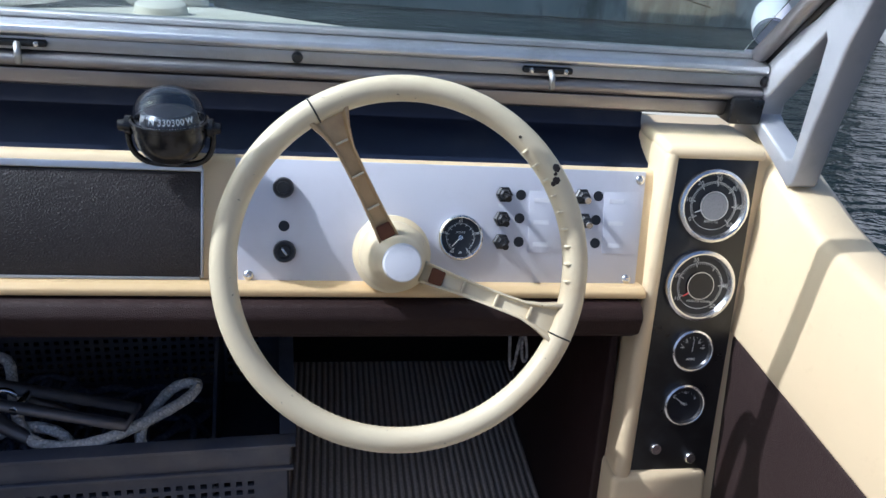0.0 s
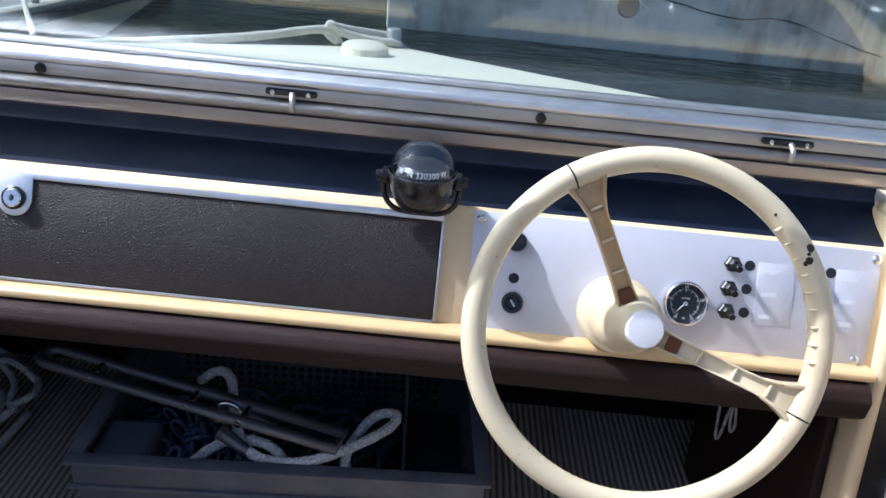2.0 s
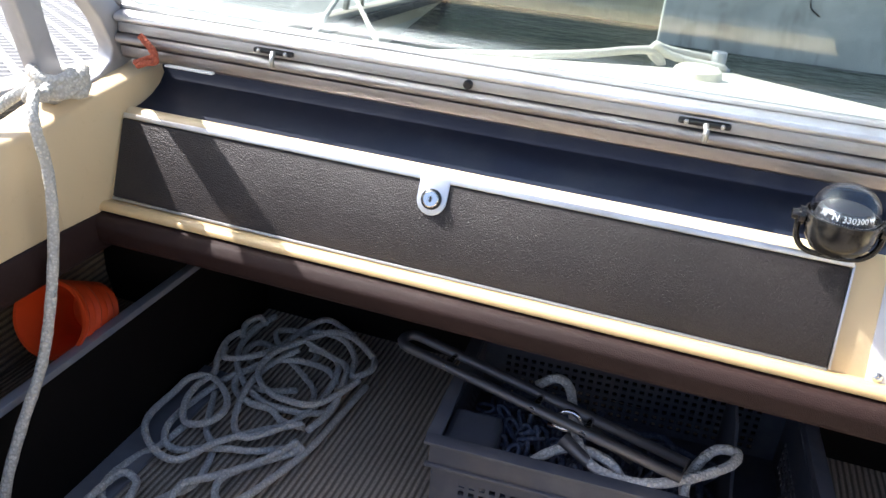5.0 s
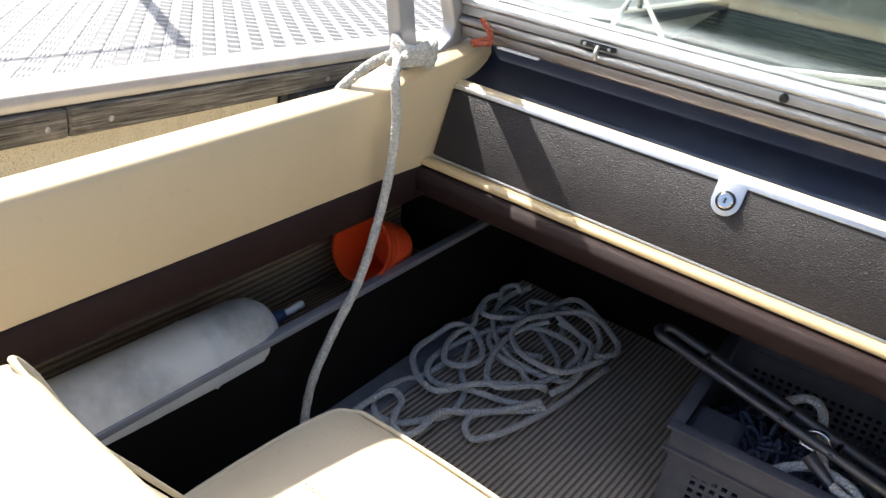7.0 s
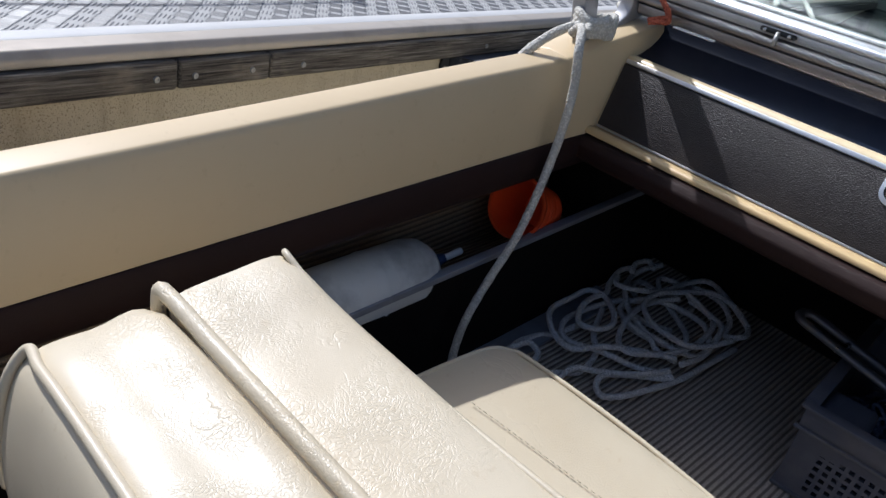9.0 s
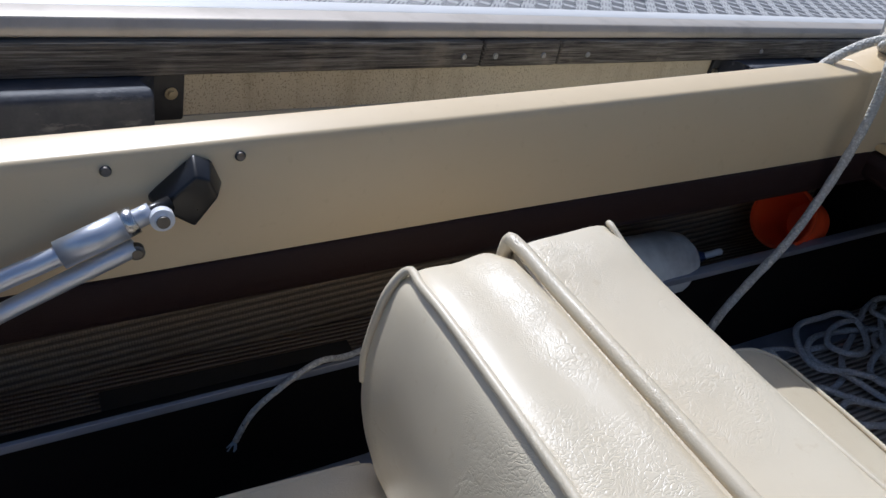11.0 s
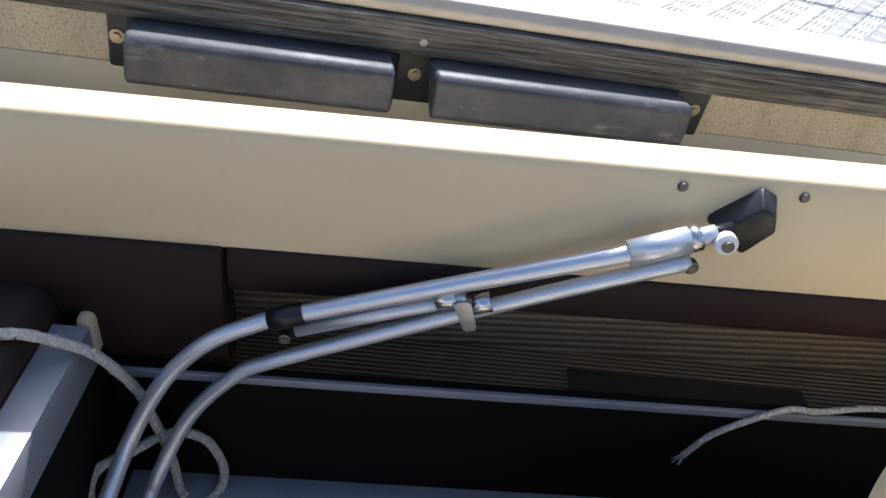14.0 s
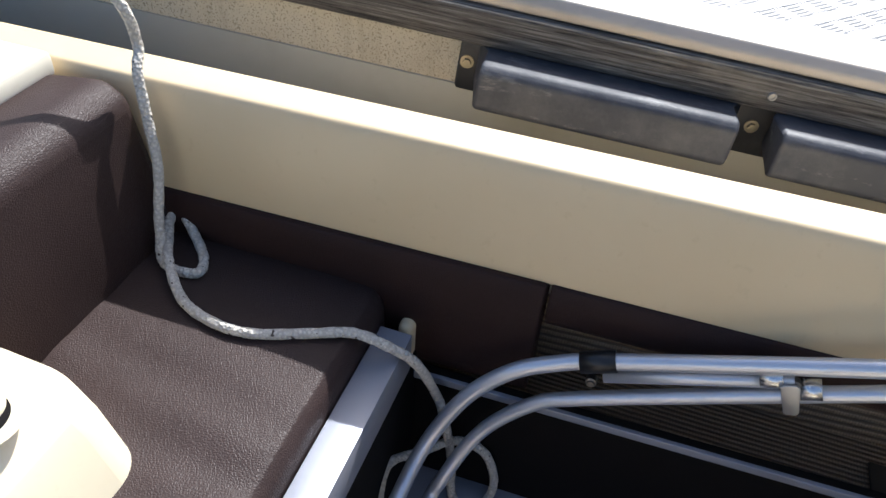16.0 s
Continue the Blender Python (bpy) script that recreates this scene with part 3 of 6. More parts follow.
for x, z in ((0.255, 0.577), (0.253, 0.549), (0.253, 0.523), (0.356, 0.577), (0.359, 0.549)):
    t = ip_part("toggle_switch", lathe([(0, 0), (0.0105, 0), (0.0105, 0.005), (0.0085, 0.007), (0.0072, 0.007), (0.006, 0.011), (0.0045, 0.0125), (0, 0.0125)], 6, on_dash(x, z, 0.003)), BLACK, "black hexagonal toggle switch")
    ip_part("lever", tube([dash(x, z, 0.013), dash(x + 0.001, z - 0.004, 0.023), dash(x + 0.001, z - 0.005, 0.026)], lambda s: 0.003 + 0.0012 * s, 10), BLACK if x < 0.3 else STEEL, "", t)
for x0, x1, z0, z1 in ((0.288, 0.334, 0.511, 0.582), (0.386, 0.433, 0.511, 0.583)):
    lab = ip_part("label_plate", dash_slab([(x0, z0), (x1, z0), (x1, z1), (x0, z1)], 0.003, 0.0042, 0.0003), PANEL)
    for z in (z1 - 0.010, (z0 + z1) / 2, z0 + 0.010):
        ip_part("mark", dash_slab([(x0 + 0.006, z - 0.003), (x0 + 0.026, z - 0.003), (x0 + 0.026, z + 0.002), (x0 + 0.006, z + 0.002)], 0.0042, 0.0045, 0.0), LABEL, "", lab)
ip_part("push_knob", lathe([(0, 0.012), (0.007, 0.012), (0.0075, 0.008), (0.011, 0.008), (0.0125, 0.005), (0.0125, 0)], 24, on_dash(-0.014, 0.578, 0.003)), BLACK, "black push knob")
ks = ip_part("ignition_switch", lathe([(0, 0.004), (0.007, 0.004), (0.0085, 0.006), (0.012, 0.006), (0.0135, 0.003), (0.0135, 0)], 28, on_dash(-0.012, 0.508, 0.003)), BLACK, "black ignition switch")
bm = box(-0.0014, 0.0014, -0.005, 0.005, 0, 0.002, 0.0004)
bmesh.ops.transform(bm, matrix=on_dash(-0.012, 0.508, 0.0075) @ pose(0, 0, 0, 0, 0, 35), verts=bm.verts)
ip_part("keyhole", bm, STEEL, "", ks)

DIAL = plain("dial_face", (0.010, 0.012, 0.016), 0.35, 0.0, (0.03, 0.035, 0.05), 0.5, 30.0)
MARK = plain("dial_marks", (0.62, 0.62, 0.60), 0.5)
RED = plain("red_paint", (0.55, 0.04, 0.03), 0.4)
HUBGREY = plain("grainy_grey", (0.26, 0.26, 0.27), 0.7, 0.0, (0.08, 0.08, 0.09), 0.9, 700.0)


def gauge(name, label, at, normal, up, outer, scale, words, needle, needle_mat, hub=0.0, hub_mat=None, lines=(), arc=True):
    """A round dial with bezel, face, ticks, numbers and needle. scale: first and last angle (degrees from up, clockwise), count and stride of ticks."""
    g = thing(name, label, "gauge", at, "dashboard gauges")
    g.matrix_world = facing(at, normal, up)
    face = outer * 0.80
    part("bezel", lathe([(outer, 0), (outer, 0.004), (outer * 0.97, 0.0075), (outer * 0.90, 0.009), (outer * 0.86, 0.0085), (face, 0.0035)], 56), CHROME, g, "chrome bezel ring")
    f = part("face", lathe([(face * 1.04, 0), (face * 1.04, 0.0032), (0, 0.0032)], 48), DIAL, g, "black dial face")
    a0, a1, count, stride = scale
    bm = bmesh.new()
    rim = face * 0.80
    for k in range(count + 1):
        a = radians(a0 + (a1 - a0) * k / count)
        long = outer * (0.12 if k % stride == 0 else 0.06)
        w = outer * (0.014 if k % stride == 0 else 0.009)
        d, s = Vector((math.sin(a), math.cos(a), 0)), Vector((math.cos(a), -math.sin(a), 0))
        q = [d * rim + s * w, d * rim - s * w, d * (rim - long) - s * w, d * (rim - long) + s * w]
        bm.faces.new([bm.verts.new(v + Vector((0, 0, 0.0035))) for v in q])
    part("ticks", bm, MARK, f)
    if arc:
        part("scale_line", tube([(rim * math.sin(2 * math.pi * k / 48), rim * math.cos(2 * math.pi * k / 48), 0.0034) for k in range(48)], outer * 0.008, 4, True), MARK, f)
    for k, word in enumerate(words):
        if word:
            a = radians(a0 + (a1 - a0) * k / (len(words) - 1))
            r = face * 0.90
            part("number", text_mesh(word, outer * 0.17, pose(r * math.sin(a), r * math.cos(a), 0.0035)), MARK, f)
    for body, x, y, size in lines:
        part("word", text_mesh(body, outer * size, pose(outer * x, outer * y, 0.0035)), MARK, f)
    a = radians(needle)
    d = Vector((math.sin(a), math.cos(a), 0))
    part("needle", tube([d * outer * -0.05 + Vector((0, 0, 0.0048)), d * rim * 0.5 + Vector((0, 0, 0.0048)), d * rim * 0.86 + Vector((0, 0, 0.0048))], lambda s: outer * (0.026 - 0.014 * s), 6), needle_mat, g)
    if hub:
        part("hub", lathe([(hub * outer, 0.0032), (hub * outer, 0.006), (0, 0.006)], 36), hub_mat, g)
        part("hub_ring", lathe([(hub * outer, 0.0055), (hub * outer * 1.05, 0.0055), (hub * outer * 1.05, 0.0064), (hub * outer, 0.0064), (hub * outer, 0.0055)], 36), ALU, g)
    return g


POD_UP = Vector((0.045, 0.278, 0.959)).normalized()
PODN = Vector((0, -0.960, 0.279))
gauge("hour_meter", "small round black meter in the pale switch panel", dash(0.201, 0.527, 0.003), DN, (0, 0, 1), 0.0285, (-150, 150, 60, 5),
      ("40", "50", "60", "10", "20"), -137, MARK, 0.09, STEEL, (("30", 0, -0.66, 0.15), ("HOURS", 0, 0.22, 0.12)), False)


def pod(x, y, z, out=0.004):
    return Vector((x, y, z)) + PODN * out


gauge("tachometer", "large round black tachometer with chrome bezel", pod(0.526, 0.925, 0.576), PODN, POD_UP, 0.0485, (-123, 132, 60, 10), ("0", "10", "20", "30", "40", "50", "60"), -112, MARK,
      0.37, HUBGREY, (("RPM X 100", 0, -0.43, 0.085),))
gauge("speedometer", "large round black speedometer with chrome bezel", pod(0.520, 0.896, 0.475), PODN, POD_UP, 0.0485, (-123, 141, 50, 10), ("10", "20", "30", "", "40", "50"), -125, RED,
      0.36, BLACK, (("MILES PER HOUR", 0, -0.44, 0.085),))
gauge("ammeter", "small round black ammeter with chrome bezel", pod(0.519, 0.871, 0.390), PODN, POD_UP, 0.0295, (-65, 65, 8, 2), ("", "", "", "", ""), 3, MARK, 0.0, None, (("AMPS", 0, -0.42, 0.17), ("20", -0.3, 0.38, 0.15), ("20", 0.3, 0.38, 0.15), ("+40", 0.48, 0.12, 0.15), ("-40", -0.48, 0.12, 0.15)), False)
gauge("fuel_gauge", "small round black fuel gauge with chrome bezel", pod(0.516, 0.850, 0.317), PODN, POD_UP, 0.0295, (-60, 60, 8, 4), ("", "", ""), -55, MARK, 0.0, None, (("FUEL", 0, 0.02, 0.16), ("E", -0.5, 0.36, 0.18), ("F", 0.5, 0.3, 0.18), ("1/2", 0, 0.55, 0.14)), False)

# Helm pod: cream moulding with a black recessed face
podt = thing("helm_console", "cream moulded helm console with a black gauge face", "console", (0.52, 0.95, 0.2))


def pod_prism(left0, right0, left1, right1, z0, z1, out, back, bevel):
    """A leaning slab whose front lies on the pod face; x edges given at the lower and the upper height."""
    bm = bmesh.new()
    def f(x, z, o):
        return Vector((x, 0.925 + (z - 0.576) * 0.29, z)) + PODN * o
    v = [f(left0, z0, out), f(right0, z0, out), f(right1, z1, out), f(left1, z1, out)]
    w = [Vector((p.x, p.y + back, p.z)) for p in v]
    a, b = [bm.verts.new(p) for p in v], [bm.verts.new(p) for p in w]
    bm.faces.new(a)
    bm.faces.new(b[::-1])
    for i in range(4):
        j = (i + 1) % 4
        bm.faces.new((a[j], a[i], b[i], b[j]))
    bmesh.ops.recalc_face_normals(bm, faces=bm.faces)
    bmesh.ops.transform(bm, matrix=Matrix.Translation((-0.52, -0.95, -0.2)), verts=bm.verts)
    return rounded(bm, bevel, 3)


part("body", pod_prism(0.440, 0.640, 0.458, 0.640, 0.12, 0.641, -0.004, 0.16, 0.012), CREAM, podt)
part("left_rim", pod_prism(0.426, 0.450, 0.455, 0.474, 0.205, 0.640, 0.012, 0.06, 0.009), CREAM, podt)
part("top_rim", pod_prism(0.456, 0.592, 0.457, 0.590, 0.631, 0.647, 0.010, 0.10, 0.007), CREAM, podt)
part("foot", pod_prism(0.418, 0.562, 0.424, 0.560, 0.09, 0.222, 0.014, 0.10, 0.010), CREAM, podt)
part("gauge_face", pod_prism(0.447, 0.562, 0.470, 0.584, 0.205, 0.636, 0.0035, 0.02, 0.001), BLACK, podt, "scuffed black gauge face")
part("side_lining", pod_prism(0.40, 0.432, 0.425, 0.4325, 0.0, 0.46, -0.03, 0.45, 0.006), BROWN_PAD, podt)
for x, y, z in ((0.484, 0.832, 0.255), (0.535, 0.828, 0.241)):
    part("grommet", lathe([(0.012, 0), (0.012, 0.003), (0.007, 0.004), (0.006, 0.001), (0, 0.001)], 20, pose(0.055, 0.075, 0.4455)), BLACK, podt, "black rubber grommet") if x < 0.5 else None
    part("push_button", lathe([(0, 0.009), (0.0065, 0.009), (0.0085, 0.006), (0.0085, 0)], 20, facing(Vector((x, y, z)) - Vector((0.52, 0.95, 0.2)), PODN)), CHROME, podt)
part("red_knob", lathe([(0, 0.018), (0.02, 0.016), (0.027, 0.008), (0.024, 0)], 24, facing(Vector((0.485, 0.795, 0.168)) - Vector((0.52, 0.95, 0.2)), PODN)), RED, podt, "red round knob")

# ---- steering wheel ----
WN = Vector((0.0, -0.915, 0.403)).normalized()
WC = Vector((0.1175, 0.768, 0.5665))
WHEEL = Mat("aged_wheel_plastic", (0.74, 0.64, 0.43), 0.33)
WHEEL.tint(WHEEL.ramp(WHEEL.noise(9.0, 5), 0.5, 0.8), (0.45, 0.30, 0.13), 0.55)
WHEEL.tint(WHEEL.ramp(WHEEL.noise(120.0, 2), 0.72, 0.76), (0.08, 0.05, 0.03), 0.6)
WHEEL.roughness(WHEEL.noise(20.0), 0.26, 0.45)
WHEEL = WHEEL.m
YELLOWED = plain("yellowed_plastic", (0.58, 0.40, 0.20), 0.35, 0.0, (0.30, 0.17, 0.06), 0.7, 25.0)
RUST = plain("rust", (0.14, 0.05, 0.02), 0.8, 0.0, (0.05, 0.02, 0.01), 0.6)
sw = thing("steering_wheel", "aged cream plastic two-spoke steering wheel, cracked and chipped", "steering wheel", WC)
sw.matrix_world = facing(WC, WN)
R, r = 0.1825, 0.0135


part("rim", tube([(R * math.cos(2 * math.pi * k / 120), R * math.sin(2 * math.pi * k / 120), 0.0) for k in range(120)], r, 16, True), WHEEL, sw)
for a in [8 + 6.2 * k for k in range(-2, 7)]:
    c, s = math.cos(radians(a)), math.sin(radians(a))
    q = part("finger_grip", box(-0.005, 0.005, -0.0014, 0.0014, -0.006, 0.0092, 0.0013, 3), WHEEL, sw)
    q.matrix_local = pose((R - 0.0085) * c, (R - 0.0085) * s, 0.002, 0, 0, a)
for a in (121.5, -23.5):
    c, s = math.cos(radians(a)), math.sin(radians(a))
    q = part("crack", tube([(0.0139 * math.cos(2 * math.pi * k / 16), 0, 0.0139 * math.sin(2 * math.pi * k / 16)) for k in range(16)], 0.0009, 4, True), BLACK, sw, "dark crack in the rim")
    q.matrix_local = pose(R * c, R * s, 0, 0, 0, a)
for a, lab in ((118, 0), (-19.5, 1)):
    m = pose(0, 0, 0, 0, 0, a)
    spoke = bmesh.new()
    rows = []
    for k in range(9):
        f = k / 8
        x = 0.025 + (R - 0.036) * f
        h = -0.042 * (1 - f) ** 1.3 + 0.0
        w = 0.0090 + 0.0030 * (2 * f - 1) ** 2 + (0.010 * max(0, f - 0.8) / 0.2)
        rows.append([(x, -w, h - 0.007), (x, -w, h + 0.009), (x, -w * 0.80, h + 0.009), (x, -w * 0.66, h + 0.003), (x, w * 0.66, h + 0.003), (x, w * 0.80, h + 0.009), (x, w, h + 0.009), (x, w, h - 0.007)])
    vs = [[spoke.verts.new(p) for p in row] for row in rows]
    for p, q in zip(vs, vs[1:]):
        for i in range(8):
            spoke.faces.new((p[i], p[(i + 1) % 8], q[(i + 1) % 8], q[i]))
    spoke.faces.new(vs[0][::-1])
    spoke.faces.new(vs[-1])
    bmesh.ops.recalc_face_normals(spoke, faces=spoke.faces)
    bmesh.ops.transform(spoke, matrix=m, verts=spoke.verts)
    sp = part("spoke", rounded(spoke, 0.0008, 2, 25), YELLOWED if lab == 0 else WHEEL, sw)
    for f in (0.3, 0.55, 0.8):
        bm = box(-0.0012, 0.0012, -0.0068, 0.0068, -0.006, -0.0005, 0.0005)
        bmesh.ops.transform(bm, matrix=m @ pose(0.025 + (R - 0.036) * f, 0, -0.042 * (1 - f) ** 1.3 + 0.0085), verts=bm.verts)
        part("rib", bm, WHEEL, sp)
    bm = box(-0.008, 0.008, -0.0085, 0.0085, 0, 0.004, 0.002)
    bmesh.ops.transform(bm, matrix=m @ pose(0.040, 0, -0.0305), verts=bm.verts)
    part("rust_patch", bm, RUST, sp, "rusty screw recess")
part("hub", lathe([(0, -0.15), (0.046, -0.15), (0.046, -0.118), (0.040, -0.112), (0.0385, -0.066), (0.0330, -0.056), (0.0235, -0.010), (0.0205, -0.002)], 48, pose(-0.003, 0.004, 0)), WHEEL, sw)
part("hub_cap", lathe([(0.0205, -0.004), (0.0200, 0.003), (0.0185, 0.005), (0.009, 0.006), (0, 0.006)], 48, pose(-0.003, 0.004, 0)), WHITE, sw, "white domed hub cap")

CHIP = plain("bare_dark_chip", (0.03, 0.02, 0.015), 0.7)
for a, rr, s in ((34.5, 0.004, 0.0050), (31.0, -0.002, 0.0045), (30.5, -0.006, 0.0030), (33.0, 0.0005, 0.0022), (50.0, -0.004, 0.0018)):
    c, q = math.cos(radians(a)), math.sin(radians(a))
    bm = lathe([(0, 0.0008), (s * 0.7, 0.0006), (s, 0)], 7, Matrix.Translation(((R + rr) * c, (R + rr) * q, math.sqrt(max(0.0, r * r - rr * rr)) - 0.0002)))
    part("paint_chip", bm, CHIP, sw, "dark chip in the rim")

# ---- compass on the dashboard ----
comp = thing("compass", "black ball compass with clear dome on a bracket", "compass", (-0.137, 0.930, 0.652))
CC = plain("compass_black", (0.010, 0.010, 0.011), 0.22, 0.0, (0.04, 0.04, 0.04), 0.4)
part("bowl", lathe([(0, -0.043), (0.014, -0.041), (0.028, -0.033), (0.037, -0.020), (0.0405, -0.005), (0.0405, 0.003), (0.0425, 0.004), (0.0425, 0.009), (0.040, 0.010)], 40), CC, comp)
dome_k = Mat("clear_dome", (0.85, 0.92, 1.0), 0.02)
dome_k.b.inputs["Transmission Weight"].default_value = 1.0
dome_k.b.inputs["IOR"].default_value = 1.45
shell = lathe([(0.039 * math.cos(a), 0.010 + 0.036 * math.sin(a)) for a in [radians(90 * k / 12) for k in range(13)]] + [(0.0375 * math.cos(a), 0.010 + 0.0345 * math.sin(a)) for a in [radians(90 * k / 12) for k in range(12, -1, -1)]] + [(0.039, 0.010)], 40)
bmesh.ops.remove_doubles(shell, verts=shell.verts, dist=1e-5)
bmesh.ops.recalc_face_normals(shell, faces=shell.faces)
dome = part("dome", shell, dome_k.m, comp, "clear rounded dome")
dome.visible_shadow = False
card = part("card", lathe([(0, 0.020), (0.026, 0.019), (0.0300, 0.015), (0.031, 0.0045), (0, 0.0045)], 40), BLACK, comp)
bm = bmesh.new()
for k in range(72):
    a = radians(5 * k)
    d, s = Vector((math.sin(a), math.cos(a), 0)), Vector((math.cos(a), -math.sin(a), 0))
    h = 0.0105 if k % 2 == 0 else 0.0085
    bm.faces.new([bm.verts.new(v) for v in (d * 0.0316 - s * 0.0004 + Vector((0, 0, 0.005)), d * 0.0316 + s * 0.0004 + Vector((0, 0, 0.005)), d * 0.0312 + s * 0.0004 + Vector((0, 0, h)), d * 0.0312 - s * 0.0004 + Vector((0, 0, h)))])
part("degree_marks", bm, MARK, card)
for word, a in (("30", 234), ("N", 206), ("330", 180), ("300", 154), ("W", 128)):
    d = Vector((math.sin(radians(a)), math.cos(radians(a)), 0))
    part("number", text_mesh(word, 0.0095, facing(d * 0.031 + Vector((0, 0, 0.0145)), d + Vector((0, 0, 0.25)))), MARK, card)
for sx in (-1, 1):
    part("pivot_knob", lathe([(0.011, 0), (0.011, 0.006), (0.007, 0.007), (0.006, 0.014), (0, 0.014)], 16, facing((sx * 0.041, 0, 0), (sx, 0, 0))), CC, comp)
part("bracket", tube(curve_points([(-0.046, 0, 0), (-0.044, 0, -0.025), (-0.03, 0.004, -0.043), (0, 0.006, -0.047), (0.03, 0.004, -0.043), (0.044, 0, -0.025), (0.046, 0, 0)], 5), 0.0035, 8), CC, comp)

# ---- cushioned back-to-back seat ----
seat = thing("back_to_back_seat", "cream vinyl back-to-back seat with piped cushions", "seat", (-0.70, 0.0, 0.0))
so = Matrix.Translation((0.70, 0, 0))
SX0, SX1 = -0.935, -0.475


def cushion(profile, x0, x1, puff=0.012, steps=14, off=so, fold=0.0):
    """A stuffed cushion: a rounded (y, z) profile carried along x, swelling between its ends."""
    bm = bmesh.new()
    pts = curve_points([(0, p, q) for p, q in profile], 5, True)
    cy, cz = sum(p.y for p in pts) / len(pts), sum(p.z for p in pts) / len(pts)
    rings = []
    for k in range(steps + 1):
        f = k / steps
        e = min(f, 1 - f) * 2
        g = 1 - 0.06 * max(0.0, 1 - e * 9) ** 2
        rings.append([bm.verts.new((x0 + (x1 - x0) * f, cy + (p.y - cy) * g, cz + (p.z - cz) * g + (puff * (1 - (1 - e) ** 4) + fold * e * sum(math.sin(w * (x0 + (x1 - x0) * f) + 7 * p.y * s + s) for w, s in ((31, 1.0), (53, 2.2), (87, -1.5))) / 3) * (1 if p.z > cz else 0))) for p in pts])
    n = len(pts)
    for a, b in zip(rings, rings[1:]):
        for i in range(n):
            bm.faces.new((a[i], a[(i + 1) % n], b[(i + 1) % n], b[i]))
    bm.faces.new(rings[0][::-1])
    bm.faces.new(rings[-1])
    bmesh.ops.recalc_face_normals(bm, faces=bm.faces)
    bmesh.ops.transform(bm, matrix=off, verts=bm.verts)
    return smooth(bm, 55)


def piping(points, radius=0.0045):
    bm = tube(curve_points(points, 5), radius, 8)
    bmesh.ops.transform(bm, matrix=so, verts=bm.verts)
    return bm


aft_back = part("aft_backrest", cushion([(-0.072, 0.560), (-0.13, 0.567), (-0.180, 0.563), (-0.204, 0.530), (-0.221, 0.45), (-0.217, 0.36), (-0.19, 0.27), (-0.13, 0.25), (-0.085, 0.27), (-0.074, 0.40)], SX0, SX1, 0.010), SEAT, seat)
fwd_back = part("forward_backrest", cushion([(0.057, 0.583), (0.0, 0.582), (-0.060, 0.574), (-0.070, 0.55), (-0.070, 0.30), (-0.05, 0.25), (0.14, 0.245), (0.215, 0.27), (0.165, 0.365), (0.112, 0.455), (0.078, 0.548)], SX0, SX1, -0.014), SEAT, seat)
part("piping", piping([(SX0 + 0.004, -0.070, 0.30), (SX0 + 0.002, -0.071, 0.50), (SX0 + 0.002, -0.070, 0.572), (SX0 + 0.02, -0.069, 0.583), (SX0 + 0.1, -0.069, 0.583), (-0.70, -0.069, 0.584), (SX1 - 0.02, -0.069, 0.584), (SX1, -0.07, 0.566)], 0.0078), SEAT, fwd_back)
part("piping", piping([(SX0, 0.215, 0.29), (SX0 - 0.001, 0.165, 0.37), (SX0 - 0.001, 0.112, 0.457), (SX0, 0.078, 0.548), (SX0 + 0.003, 0.060, 0.579), (SX0 + 0.04, 0.060, 0.570), (SX0 + 0.1, 0.060, 0.564), (-0.70, 0.060, 0.563), (SX1, 0.060, 0.575)], 0.0035), SEAT, fwd_back)
part("piping", piping([(SX0, -0.216, 0.42), (SX0 - 0.001, -0.217, 0.46), (SX0, -0.202, 0.532), (SX0 + 0.003, -0.182, 0.562), (SX0 + 0.04, -0.185, 0.570), (SX0 + 0.1, -0.185, 0.575), (-0.70, -0.185, 0.577), (SX1 - 0.04, -0.185, 0.573), (SX1, -0.182, 0.563)], 0.0048), SEAT, aft_back)
fwd = part("forward_cushion", cushion([(0.10, 0.250), (0.2, 0.258), (0.36, 0.256), (0.480, 0.248), (0.510, 0.228), (0.514, 0.196), (0.49, 0.168), (0.2, 0.165), (0.11, 0.17)], SX0 - 0.034, SX1, 0.012), SEAT, seat)
part("piping", piping([(SX0 - 0.034, 0.14, 0.250), (SX0 - 0.034, 0.3, 0.256), (SX0 - 0.031, 0.46, 0.247), (SX0 - 0.008, 0.501, 0.244), (SX0 + 0.04, 0.506, 0.250), (-0.70, 0.507, 0.253), (SX1, 0.503, 0.243)], 0.004), SEAT, fwd)
aft = part("aft_cushion", cushion([(-0.17, 0.25), (-0.3, 0.262), (-0.44, 0.260), (-0.545, 0.252), (-0.572, 0.232), (-0.572, 0.19), (-0.54, 0.17), (-0.3, 0.165), (-0.18, 0.17)], SX0 - 0.02, SX1, 0.010), SEAT, seat)
part("piping", piping([(SX0 - 0.02, -0.2, 0.253), (SX0 - 0.02, -0.38, 0.260), (SX0 - 0.016, -0.515, 0.255), (SX0 + 0.01, -0.560, 0.246), (SX0 + 0.06, -0.568, 0.250), (-0.70, -0.569, 0.252), (SX1, -0.566, 0.247)], 0.004), SEAT, aft)
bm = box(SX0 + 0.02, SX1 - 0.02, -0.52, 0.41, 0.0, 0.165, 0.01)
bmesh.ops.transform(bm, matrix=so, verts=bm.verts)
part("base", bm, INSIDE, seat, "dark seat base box")

